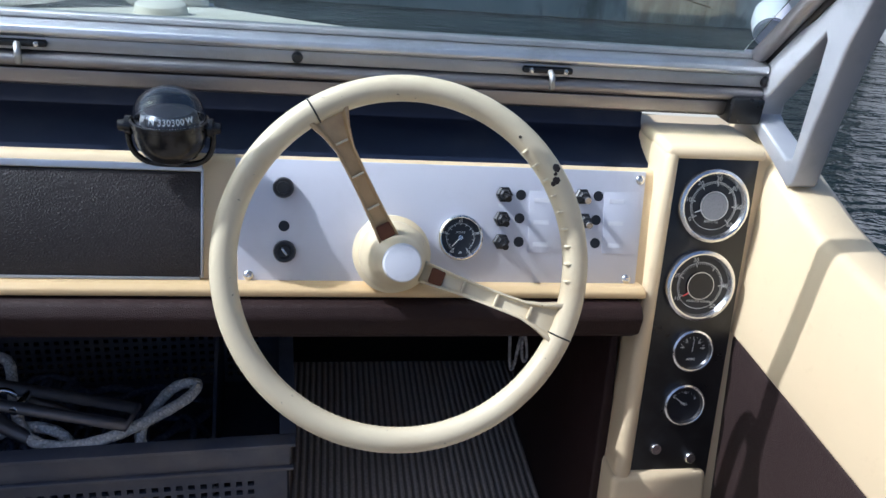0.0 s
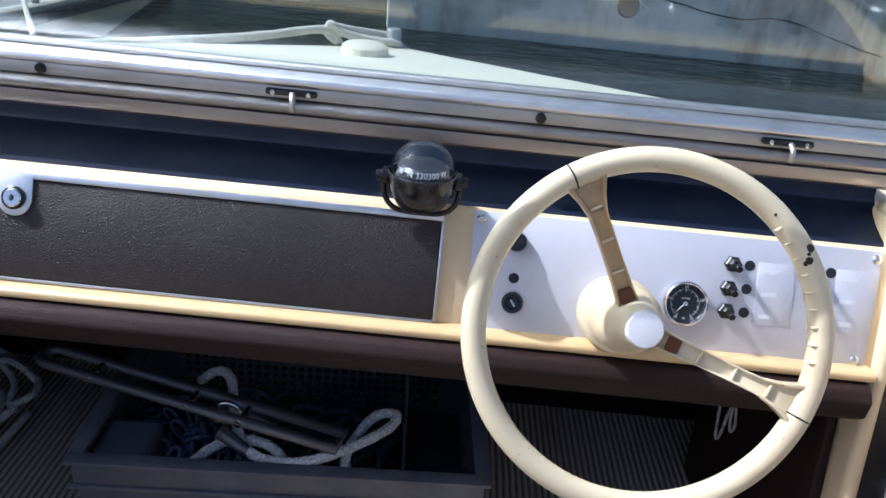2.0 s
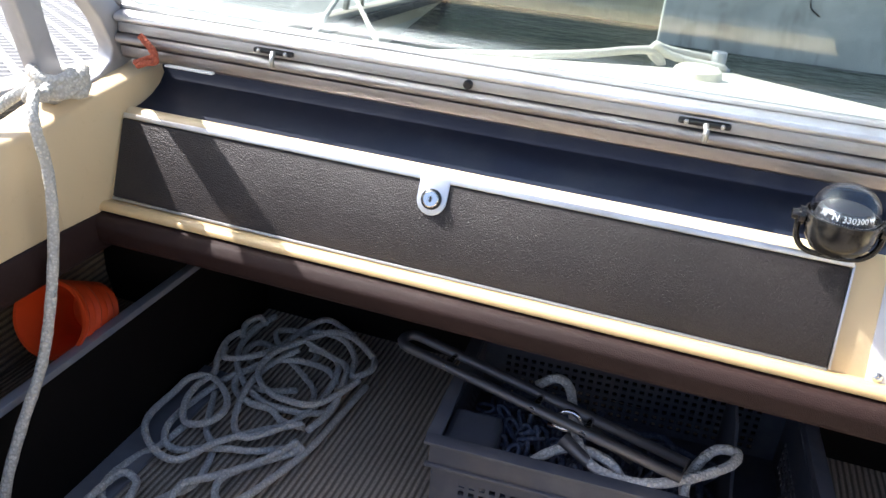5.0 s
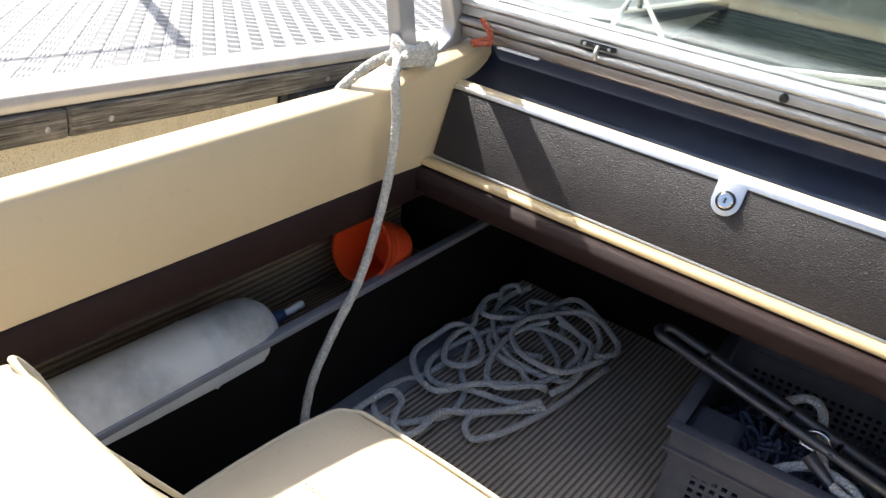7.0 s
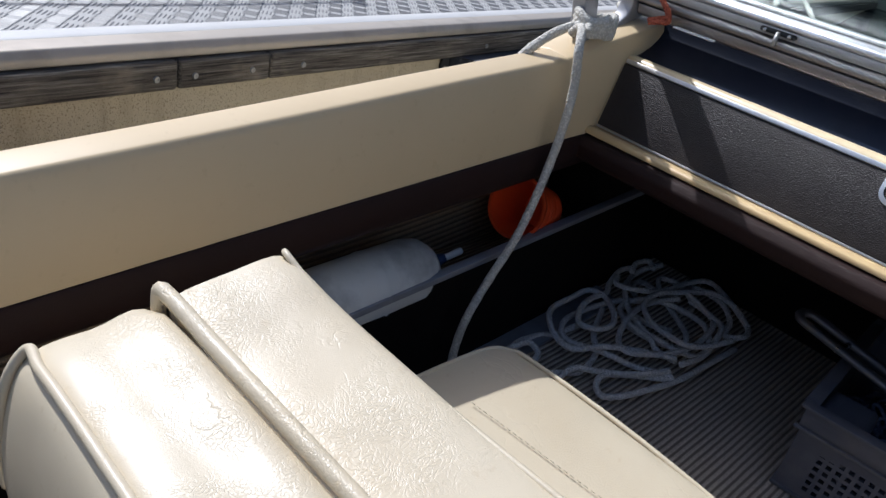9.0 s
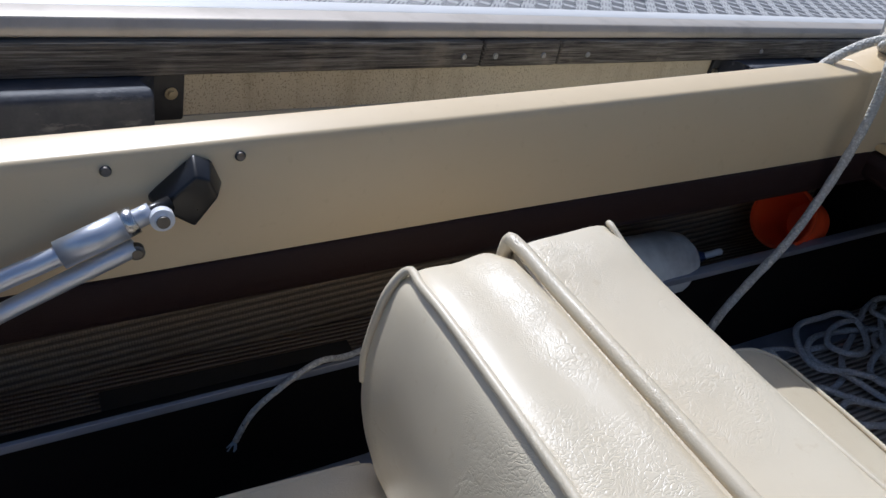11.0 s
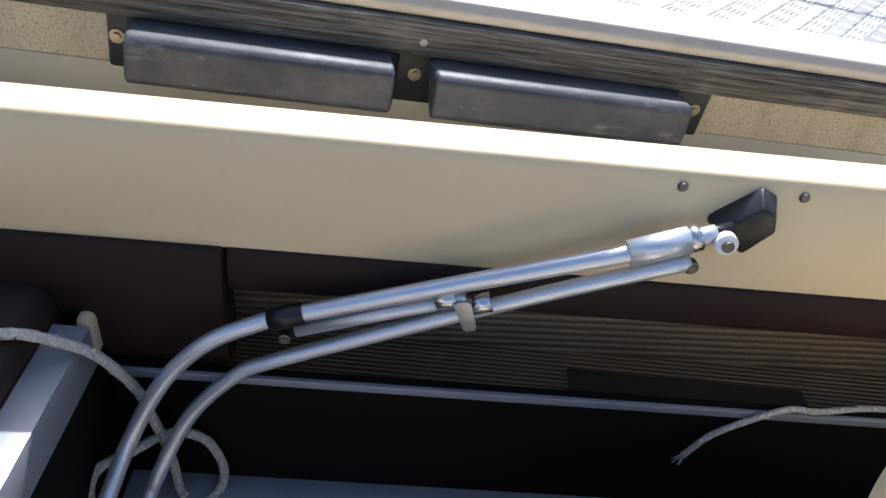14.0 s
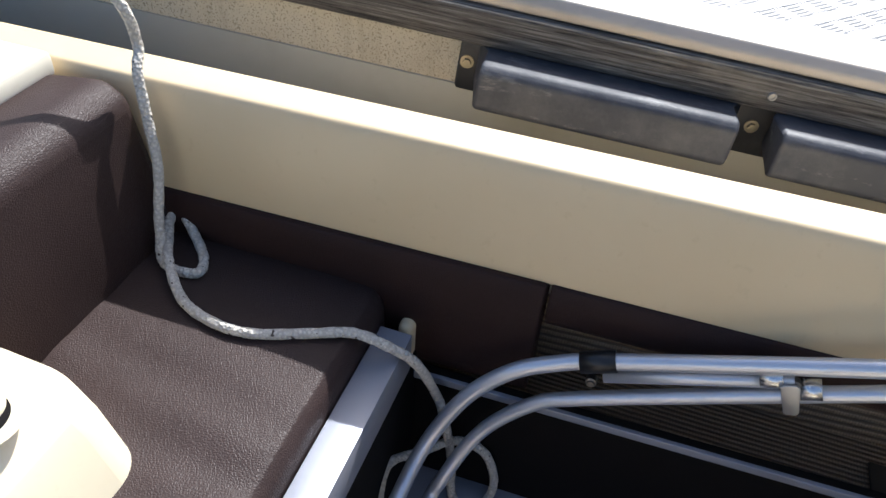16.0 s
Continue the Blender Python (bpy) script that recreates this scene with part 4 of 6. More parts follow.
# ---- stern bench ----
bench = thing("stern_bench", "dark brown vinyl stern bench with aluminium front edge", "bench", (-0.95, -1.3, 0.0))
bo = Matrix.Translation((0.95, 1.3, 0))


def astern(v):
    """Sets a place at the stern a little further out and down, no lower than the floor."""
    c = Vector((-0.459, -0.86, 1.047))
    q = c + (Vector(v) - c) * 1.037
    return Vector((q.x, q.y, max(q.z, min(v[2], 0.012))))


def bench_part(name, bm, mat, label="", parent=None):
    for v in bm.verts:
        v.co = astern(v.co)
    bmesh.ops.transform(bm, matrix=bo, verts=bm.verts)
    return part(name, bm, mat, parent or bench, label)


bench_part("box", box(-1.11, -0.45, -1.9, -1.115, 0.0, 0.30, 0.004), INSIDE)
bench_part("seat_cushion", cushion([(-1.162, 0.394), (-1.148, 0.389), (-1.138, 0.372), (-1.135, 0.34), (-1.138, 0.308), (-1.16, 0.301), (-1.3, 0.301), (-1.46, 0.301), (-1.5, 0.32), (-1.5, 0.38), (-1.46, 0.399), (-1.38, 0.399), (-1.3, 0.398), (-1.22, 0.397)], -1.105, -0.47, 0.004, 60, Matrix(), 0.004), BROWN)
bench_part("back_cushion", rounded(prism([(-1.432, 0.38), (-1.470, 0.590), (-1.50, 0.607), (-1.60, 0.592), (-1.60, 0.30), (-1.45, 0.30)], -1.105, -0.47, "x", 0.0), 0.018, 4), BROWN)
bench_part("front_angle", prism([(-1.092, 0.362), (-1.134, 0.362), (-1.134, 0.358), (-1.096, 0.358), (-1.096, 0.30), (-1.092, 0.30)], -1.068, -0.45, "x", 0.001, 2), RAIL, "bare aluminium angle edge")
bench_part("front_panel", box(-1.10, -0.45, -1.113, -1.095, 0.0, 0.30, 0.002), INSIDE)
bench_part("end_tab", box(-1.128, -1.082, -1.118, -1.098, 0.29, 0.356, 0.009, 4), CREAM)

# Cream moulded engine cover beside the bench
cover = thing("engine_cover", "cream moulded engine cover with a round recessed handle", "cover", (-0.6, -1.4, 0.0))
bm = prism([(-0.52, 0.488), (-0.02, 0.500), (0.058, 0.497), (0.095, 0.440), (0.147, 0.300), (0.20, 0.0), (-0.52, 0.0)], -0.205, 0.58, "x", 0.0)
part("shell", rounded(bm, 0.045, 8), COVER, cover)
part("recess", lathe([(0.040, 0.0005), (0.036, 0.0015), (0.030, 0.001), (0.026, 0.0004), (0.022, 0.0003)], 32, pose(-0.115, 0.035, 0.4995)), COVER, cover)
# Flat near-black disc that paints the shade inside the cream recess
part("recess_shade", lathe([(0.0265, 0.0009), (0, 0.0009)], 32, pose(-0.115, 0.035, 0.4995)), INSIDE, cover, "flat dark disc for the shade inside the round recess")
part("handle", lathe([(0, 0.010), (0.016, 0.009), (0.021, 0.005), (0.022, 0.0)], 24, pose(-0.122, 0.03, 0.4995)), COVER, cover)

# ---- folded canopy bows ----
bow = thing("canopy_bows", "folded aluminium canopy bows hinged on the coaming", "canopy frame", (-1.13, -0.38, 0.53))
wo = Matrix.Translation((1.13, 0.38, -0.53))


def bow_part(name, bm, mat, label="", parent=None):
    for v in bm.verts:      # the bows lie out with the swelling coaming
        k = 1.032 + 0.028 * min(max((v.co.y + 0.87) / 0.49, 0.0), 1.0)
        v.co = Vector((-0.384, -0.633, 1.027)) + (v.co - Vector((-0.384, -0.633, 1.027))) * k
    bmesh.ops.transform(bm, matrix=wo, verts=bm.verts)
    return part(name, bm, mat, parent or bow, label)


mp = [(-0.355, 0.604), (-0.336, 0.595), (-0.325, 0.565), (-0.36, 0.520), (-0.404, 0.554), (-0.404, 0.562)]
bm = bmesh.new()
lo = [bm.verts.new((-1.132, y, z)) for y, z in mp]
hi = [bm.verts.new((-1.103, -0.364 + (y + 0.364) * 0.72, 0.561 + (z - 0.561) * 0.72)) for y, z in mp]
bm.faces.new(lo)
bm.faces.new(hi[::-1])
for i in range(6):
    j = (i + 1) % 6
    bm.faces.new((lo[j], lo[i], hi[i], hi[j]))
bmesh.ops.recalc_face_normals(bm, faces=bm.faces)
bow_part("base_plate", rounded(bm, 0.004, 3), BLACK, "glossy black plastic mount")
top = [(-1.09, -0.405, 0.565), (-1.08, -0.495, 0.534), (-1.08, -0.68, 0.464), (-1.08, -0.853, 0.397), (-1.078, -0.9, 0.377), (-1.07, -0.955, 0.346), (-1.055, -1.005, 0.291), (-1.02, -1.043, 0.218), (-0.95, -1.058, 0.173), (-0.8, -1.065, 0.153), (-0.5, -1.065, 0.143)]
low = [(-1.08, -0.424, 0.532), (-1.08, -0.571, 0.467), (-1.08, -0.75, 0.381), (-1.08, -0.878, 0.317), (-1.077, -0.925, 0.287), (-1.06, -0.98, 0.225), (-1.02, -1.015, 0.155), (-0.95, -1.03, 0.113), (-0.5, -1.035, 0.093)]
mid = [(-1.08, -0.657, 0.45), (-1.08, -0.849, 0.374)]
bow_part("main_tube", tube(curve_points(top, 6), 0.0103, 14), TUBE)
bow_part("lower_tube", tube(curve_points(low, 6), 0.0095, 14), TUBE)
bow_part("short_tube", tube(mid, 0.0085, 14), TUBE)
d = Vector((0.010, -0.09, -0.031)).normalized()
s0 = Vector((-1.087, -0.432, 0.5557))
bow_part("sleeve", tube([s0, s0 + d * 0.065], 0.0150, 16), TUBE)
bow_part("sleeve_end", tube([s0 - d * 0.012, s0 + d * 0.002], 0.0145, 16), STEEL)
bow_part("fork", tube([Vector((-1.10, -0.385, 0.566)), s0 - d * 0.01], 0.0085, 10), BLACK)
bow_part("tube_sleeve", tube([Vector(top[3]) - d * 0.014, Vector(top[3]) + d * 0.028], 0.0135, 14), BLACK, "black rubber sleeve")
bm = prism([(-0.010, 0.010), (-0.006, 0.014), (0.006, 0.014), (0.010, 0.010), (0.008, -0.028), (0.005, -0.031), (-0.005, -0.031), (-0.008, -0.028)], -0.0015, 0.0015, "x", 0.0008)
bmesh.ops.transform(bm, matrix=pose(-1.068, -0.658, 0.440, 20), verts=bm.verts)
bow_part("hinge_plate", bm, ALU_DULL)
bow_part("clamp_ring", tube([(-1.080, -0.648, 0.440), (-1.080, -0.628, 0.4485)], 0.0125, 14), STEEL)
bow_part("clamp_ring", tube([(-1.080, -0.668, 0.449), (-1.080, -0.690, 0.440)], 0.0112, 14), STEEL)
for y, z, rr, mat in ((-0.397, 0.563, 0.012, WHITE), (-0.657, 0.446, 0.008, DARK_STEEL), (-0.424, 0.528, 0.008, DARK_STEEL), (-0.862, 0.362, 0.007, DARK_STEEL)):
    b = bow_part("bolt", lathe([(0, 0.012), (rr * 0.6, 0.012), (rr * 0.7, 0.010), (rr, 0.009), (rr, 0)], 20, facing((-1.082, y, z), (1, 0, 0.1))), mat)
    if mat is WHITE:
        bow_part("screw", lathe([(0, 0.0125), (0.0065, 0.0122), (0.007, 0.009)], 16, facing((-1.080, y, z), (1, 0, 0.1))), DARK_STEEL)
for y in (-0.429, -0.285):
    s = part("coaming_screw", lathe([(0, 0.002), (0.0025, 0.003), (0.0047, 0.003), (0.0063, 0.0005), (0.0063, -0.001)], 18), DARK_STEEL)
    s.matrix_world = facing((-1.1868 + SIDE * y, y, 0.568), (1, 0, 0.12))
    tagged(s, "round steel screw in the cream coaming", "screw", "coaming screws")

# ---- loose things in the port tray and on the floor ----
fender = thing("boat_fender", "scuffed white cylindrical boat fender lying in the tray", "fender", (-1.218, 0.385, 0.228))
FEND = plain("scuffed_white_vinyl", (0.74, 0.75, 0.74), 0.45, 0.0, (0.10, 0.10, 0.11), 0.85, 7.0)
fm = pose(0, 0, 0, 90)
part("body", lathe([(0, 0.195), (0.018, 0.193), (0.04, 0.180), (0.056, 0.160), (0.063, 0.13), (0.064, 0.045), (0.0655, 0.04), (0.064, 0.035), (0.063, -0.17), (0.05, -0.2), (0.015, -0.21), (0, -0.21)], 40, fm @ pose(0, 0, 0, 180)), FEND, fender)
part("eye", lathe([(0.011, 0), (0.012, 0.02), (0.009, 0.035), (0, 0.036)], 14, pose(0, 0.19, 0, -90)), plain("blue_plastic", (0.03, 0.06, 0.16), 0.4), fender)
part("lanyard", tube(curve_points([(0, 0.215, 0), (0.004, 0.235, 0.004), (0.006, 0.252, 0.008), (0.006, 0.262, 0.008)], 4), 0.007, 8), WHITE, fender)

bucket = thing("orange_bailer", "orange ribbed plastic bailer lying on its side", "bucket", (-1.232, 0.864, 0.262))
prof = []
for k in range(31):
    f = k / 30
    prof.append((0.045 + 0.018 * f + 0.0032 * math.sin(f * math.pi * 11), -0.065 + 0.125 * f))
prof += [(0.068, 0.061), (0.068, 0.068), (0.062, 0.068), (0.059, 0.056), (0.041, -0.058), (0, -0.06)]
part("body", lathe([(0, -0.065)] + prof, 40, facing((0, 0, 0), (0.10, -0.93, 0.36)) @ Matrix.Diagonal((0.98, 0.98, 0.90, 1))), ORANGE, bucket)

mat_strip = part("rubber_mat", box(-1.255, -1.185, -0.47, -0.10, 0.166, 0.172, 0.002), plain("brown_rubber", (0.045, 0.038, 0.03), 0.7, 0.0, (0.07, 0.06, 0.045), 0.6, 20.0))
tagged(mat_strip, "dark rubber mat strip lying in the side tray", "mat")
STITCH = plain("stitch_thread", (0.50, 0.43, 0.30), 0.7)
for k, y0 in enumerate((0.20, 0.27, 0.34)):
    bm = bmesh.new()
    for q in range(34):
        x = SX0 + 0.06 + q * 0.0105
        tube([(x, y0 + 0.03 * (q / 34.0), 0.2845 - 0.006 * k), (x + 0.0065, y0 + 0.03 * (q / 34.0), 0.2845 - 0.006 * k)], 0.0009, 4, bm=bm)
    bmesh.ops.transform(bm, matrix=so, verts=bm.verts)
    part("seam_stitch", bm, STITCH, fwd)

# ---- the pontoon beside the boat ----
DOCK_WAY = Vector((-0.151, 1.0, -0.091)).normalized()
DOCK_OUT = Vector((1.0, 0.151, 0.0)).normalized()
DOCK_UP = DOCK_OUT.cross(DOCK_WAY).normalized()
DM = Matrix.Translation(Vector((-1.594, 0.0, 0.511)) - DOCK_UP * 0.511) @ Matrix((DOCK_OUT, DOCK_WAY, DOCK_UP)).transposed().to_4x4()   # x out to the boat, y along, z up


def dock_part(name, bm, mat, label, category, kind="structure"):
    bmesh.ops.transform(bm, matrix=DM, verts=bm.verts)
    return tagged(part(name, bm, mat), label, category, kind=kind)


wallk = Mat("stained_beige_wall", (0.60, 0.535, 0.40), 0.75)
wallk.tint(wallk.ramp(wallk.noise(330.0, 3), 0.55, 0.63), (0.20, 0.16, 0.10), 0.75)
wallk.tint(wallk.ramp(wallk.noise(4.0, 4), 0.5, 0.7), (0.50, 0.43, 0.31), 0.7)
wallk.tint(wallk.ramp(wallk.noise(14.0, 5, 0.7, wallk.mapped((1, 1, 0.15))), 0.5, 0.75), (0.33, 0.27, 0.18), 0.6)
wallk.bump(wallk.noise(220.0, 4), 0.003, 0.8)
GALV = plain("galvanised_sheet", (0.40, 0.40, 0.36), 0.5, 0.3, (0.30, 0.29, 0.24), 0.6, 6.0)
woodk = Mat("weathered_timber", (0.12, 0.105, 0.088), 0.85)
along = woodk.node("ShaderNodeMapping")
along.inputs["Rotation"].default_value = (radians(5.2), 0, radians(-8.6))
woodk.link(woodk.co, along.inputs[0])
fibre = woodk.node("ShaderNodeMapping")
fibre.inputs["Scale"].default_value = (110, 3.0, 110)
woodk.link(along.outputs[0], fibre.inputs[0])
grain = woodk.noise(2.2, 7, 0.7, fibre.outputs[0])
woodk.tint(woodk.ramp(grain, 0.51, 0.62), (0.30, 0.28, 0.25), 0.75)
woodk.tint(woodk.ramp(woodk.noise(7.0, 4), 0.55, 0.72), (0.36, 0.31, 0.24), 0.6)
woodk.tint(woodk.ramp(grain, 0.47, 0.38), (0.018, 0.016, 0.015), 0.9)
woodk.bump(grain, 0.006, 0.9)
BARS = plain("worn_tread_bars", (0.24, 0.24, 0.235), 0.45, 0.2, (0.24, 0.235, 0.22), 0.4, 25.0)
EDGE = plain("weathered_aluminium_edge", (0.46, 0.41, 0.35), 0.42, 0.25, (0.22, 0.19, 0.15), 0.6, 9.0)
PALE = plain("worn_pale_aluminium", (0.62, 0.615, 0.60), 0.45, 0.0, (0.46, 0.45, 0.42), 0.5, 9.0)
TREAD = plain("tread_plate", (0.42, 0.415, 0.40), 0.5, 0.0, (0.33, 0.32, 0.30), 0.5, 7.0)

dock_part("wall_pontoon", box(-0.30, -0.012, -5, 7, -0.9, 0.486, 0.0), wallk.m, "stained beige pontoon wall speckled with dirt", "wall")
dock_part("pontoon_skirt", box(-0.02, -0.008, -5, 7, -0.9, 0.409, 0.002), GALV, "dull galvanised sheet on the pontoon wall", "wall")
dock_part("pontoon_edge", prism([(0.012, 0.544), (0.012, 0.558), (0.002, 0.571), (-0.05, 0.571), (-0.05, 0.544)], -5, 7, "y", 0.004, 3), EDGE, "rounded aluminium edge of the pontoon", "trim")
dock_part("pontoon_edge_lip", box(-0.10, -0.052, -5, 7, 0.55, 0.570, 0.004), PALE, "bright aluminium strip beside the tread plate", "trim")
deck = dock_part("ground_pontoon", box(-2.6, -0.101, -5, 7, 0.54, 0.566, 0.0), TREAD, "aluminium tread plate deck of the pontoon", "deck")
# raised bars of the tread plate, five side by side, turned by turns
verts, faces = [], []
def lug(cx, cy, a, ln, wd, h):
    c, s = math.cos(a), math.sin(a)
    base = len(verts)
    for u, v, z in ((-ln, 0, 0), (-ln * 0.5, wd, 0), (ln * 0.5, wd, 0), (ln, 0, 0), (ln * 0.5, -wd, 0), (-ln * 0.5, -wd, 0), (-ln * 0.72, 0, h), (ln * 0.72, 0, h)):
        verts.append(DM @ Vector((cx + c * u - s * v, cy + s * u + c * v, 0.566 + z)))
    for f in ((0, 6, 1), (1, 6, 7, 2), (2, 7, 3), (3, 7, 4), (4, 7, 6, 5), (5, 6, 0)):
        faces.append(tuple(base + k for k in f[::-1]))
cell = 0.042
for i in range(50):
    for j in range(-66, 140):
        cx, cy = -0.116 - i * cell, j * cell
        a = radians(45) if (i + j) % 2 else radians(-45)
        nx, ny = -math.sin(a), math.cos(a)
        if i > 34 and (cy > 3 or cy < -1.5):
            continue
        for k in range(-2, 3):
            lug(cx + nx * k * 0.0082, cy + ny * k * 0.0082, a, 0.0195, 0.0025, 0.0012)
me = bpy.data.meshes.new("tread_bars")
me.from_pydata(verts, [], faces)
me.materials.append(BARS)
tb = new("tread_bars", me)
tagged(tb, "raised bars of the aluminium tread plate", "tread plate", kind="stuff")

ZINC = metal("dull_zinc", (0.40, 0.40, 0.39), 0.5)
beam = thing("rubbing_strake", "weathered grey timber rubbing strake on the pontoon", "timber")
cuts = [-5.0, -2.9, 0.285, 0.492, 4.0, 7.0]
for a, b in zip(cuts, cuts[1:]):
    bm = box(-0.02, 0.024, a + 0.0015, b - 0.0015, 0.490, 0.542, 0.006, 3)
    bmesh.ops.transform(bm, matrix=DM, verts=bm.verts)
    part("timber", bm, woodk.m, beam)
for y in (-2.0, -0.754, 0.240, 0.318, 0.447, 0.578, 1.24, 2.4):
    bm = lathe([(0, 0.001), (0.0026, 0.0015), (0.003, 0.003), (0.0052, 0.003), (0.0064, 0.0)], 20, facing((0.024, y, 0.513), (1, 0, 0), (0, 0, 1)))
    bmesh.ops.transform(bm, matrix=DM, verts=bm.verts)
    part("screw", bm, ZINC, beam)

bumk = Mat("weathered_dock_rubber", (0.030, 0.034, 0.046), 0.55)
bumk.tint(bumk.ramp(bumk.noise(9.0, 6, 0.7), 0.46, 0.66), (0.075, 0.077, 0.085), 0.8)
bumk.tint(bumk.ramp(bumk.noise(40.0, 5, 0.7, bumk.mapped((1, 0.3, 1))), 0.58, 0.70), (0.20, 0.20, 0.20), 0.6)
bumk.roughness(bumk.noise(13.0, 5), 0.42, 0.75)
bumk.bump(bumk.noise(120.0, 4), 0.0015, 0.5)
BUMPER = bumk.m


def dock_fender(y0, label):
    """A pair of rubber blocks on one bolted back plate, y0 being the plate's aft end."""
    f = thing("dock_fender", label, "fender")

    def p(name, bm, mat):
        bmesh.ops.transform(bm, matrix=DM, verts=bm.verts)
        return part(name, bm, mat, f)

    p("back_plate", box(-0.012, 0.0, y0, y0 + 0.898, 0.405, 0.4845, 0.006), RUBBER)
    for a, b, c, d in ((0.026, 0.038, 0.381, 0.398), (0.446, 0.438, 0.822, 0.852)):
        bm = prism([(-0.002, 0.425), (0.084, 0.428), (0.097, 0.438), (0.093, 0.488), (0.081, 0.497), (0.034, 0.491), (-0.002, 0.4885)], y0 + a, y0 + d, "y", 0.0)
        for v in bm.verts:
            if v.co.x > 0.02:
                v.co.y = y0 + (b if v.co.y < y0 + (a + d) / 2 else c)
        p("bumper", rounded(bm, 0.006, 4, 20), BUMPER)
    for y in (0.013, 0.422, 0.876):
        p("washer", lathe([(0.010, 0), (0.010, 0.002), (0, 0.0025)], 18, facing((0.0, y0 + y, 0.452), (1, 0, 0))), BRASS)
        p("bolt", lathe([(0.0062, 0.001), (0.0062, 0.007), (0, 0.008)], 6, facing((0.0, y0 + y, 0.452), (1, 0, 0))), BRASS)


BRASS = metal("tarnished_bolt", (0.42, 0.37, 0.27), 0.42)
dock_fender(-1.176, "black rubber dock fender bolted to the pontoon wall")
dock_fender(1.09, "black rubber dock fender bolted to the pontoon wall near the bow")

# ---- an unseen pole and line added to cast a deck shadow, and a cleat ----


def on_dock(x, y, h):
    return DM @ Vector((x, y, 0.566 + h))


stay = thing("shadow_pole", "unseen slanting steel pole added to cast a shadow on the pontoon deck", "stay", on_dock(-1.445, 1.796, 0.0))
sb = Matrix.Translation(-stay.location)
for name, bm in (("pole", tube([on_dock(-1.445, 1.796, 0.0), on_dock(-1.20, 1.12, 1.10)], 0.018, 12)), ("foot", tube([on_dock(-1.445, 1.796, 0.0), on_dock(-1.445, 1.796, 0.012)], 0.06, 20)), ("cap", tube([on_dock(-1.201, 1.123, 1.095), on_dock(-1.199, 1.117, 1.11)], 0.022, 12))):
    bmesh.ops.transform(bm, matrix=sb, verts=bm.verts)
    part(name, bm, GALV, stay)
cleat = thing("dock_cleat", "grey steel horn cleat on two legs at the pontoon edge", "cleat", on_dock(-0.06, 4.2, 0.0))
cb = Matrix.Translation(-cleat.location)
for name, pts, rr in (("leg", [on_dock(-0.06, 4.08, 0), on_dock(-0.06, 4.14, 0.14)], 0.018), ("leg", [on_dock(-0.06, 4.40, 0), on_dock(-0.06, 4.34, 0.14)], 0.018), ("horn", [on_dock(-0.06, 3.92, 0.155), on_dock(-0.06, 4.24, 0.14), on_dock(-0.06, 4.56, 0.155)], 0.02)):
    bm = tube(pts, rr, 10)
    bmesh.ops.transform(bm, matrix=cb, verts=bm.verts)
    part(name, bm, GALV, cleat)

# ---- water and far side ----
wk = Mat("dark_harbour_water", (0.012, 0.018, 0.016), 0.06)
wk.b.inputs["IOR"].default_value = 1.33
wk.bump(wk.noise(3.2, 4, 0.55, wk.mapped((1.0, 2.2, 1.0))), 0.12, 0.9)
wk.bump(wk.noise(11.0, 3), 0.02, 0.6)
bm = bmesh.new()
bmesh.ops.create_grid(bm, x_segments=1, y_segments=1, size=600)
bmesh.ops.translate(bm, vec=(0, 0, -0.13), verts=bm.verts)
tagged(part("water", bm, wk.m), "dark rippled harbour water", "water", kind="structure")

qk = Mat("weathered_blue_grey_concrete", (0.60, 0.63, 0.60), 0.85)
qk.tint(qk.ramp(qk.noise(1.7, 6), 0.45, 0.7), (0.29, 0.32, 0.30), 0.7)
qk.tint(qk.ramp(qk.noise(6.0, 6), 0.55, 0.72), (0.33, 0.35, 0.32), 0.7)
qk.tint(qk.ramp(qk.noise(1.2, 8, 0.75, qk.mapped((1, 1, 0.3))), 0.5, 0.62), (0.11, 0.10, 0.07), 0.6)
qk.bump(qk.noise(16.0, 6), 0.010, 0.6)
tagged(part("wall_quay", box(-0.7, 14, 6.15, 6.9, -0.6, 1.6, 0.03), qk.m), "weathered blue-grey concrete quay wall with cracks", "wall", kind="structure")

yk = Mat("yellowed_concrete", (0.50, 0.48, 0.38), 0.85)
yk.tint(yk.ramp(yk.noise(2.2, 6), 0.45, 0.7), (0.28, 0.29, 0.24), 0.8)
yk.bump(yk.noise(12.0, 6), 0.03, 0.7)
tagged(part("wall_quay_far", box(-7.0, -0.72, 6.9, 7.6, -0.6, 1.6, 0.03), yk.m), "yellowed concrete quay wall set back beyond", "wall", kind="structure")
DARK_CRACK = plain("dark_crack", (0.05, 0.05, 0.045), 0.9)
for pts in ([(1.30, 0.32), (1.39, 0.275), (1.55, 0.25), (1.70, 0.216), (1.97, 0.191), (2.18, 0.215), (2.33, 0.21), (2.50, 0.175), (2.65, 0.129), (2.94, 0.053), (3.1, 0.02)], [(0.2, 0.35), (0.28, 0.31), (0.3, 0.25), (0.37, 0.2)]):
    tagged(part("wall_crack", tube(curve_points([(x, 6.149, z) for x, z in pts], 4), 0.006, 5), DARK_CRACK), "dark crack running through the quay wall", "crack", kind="structure")
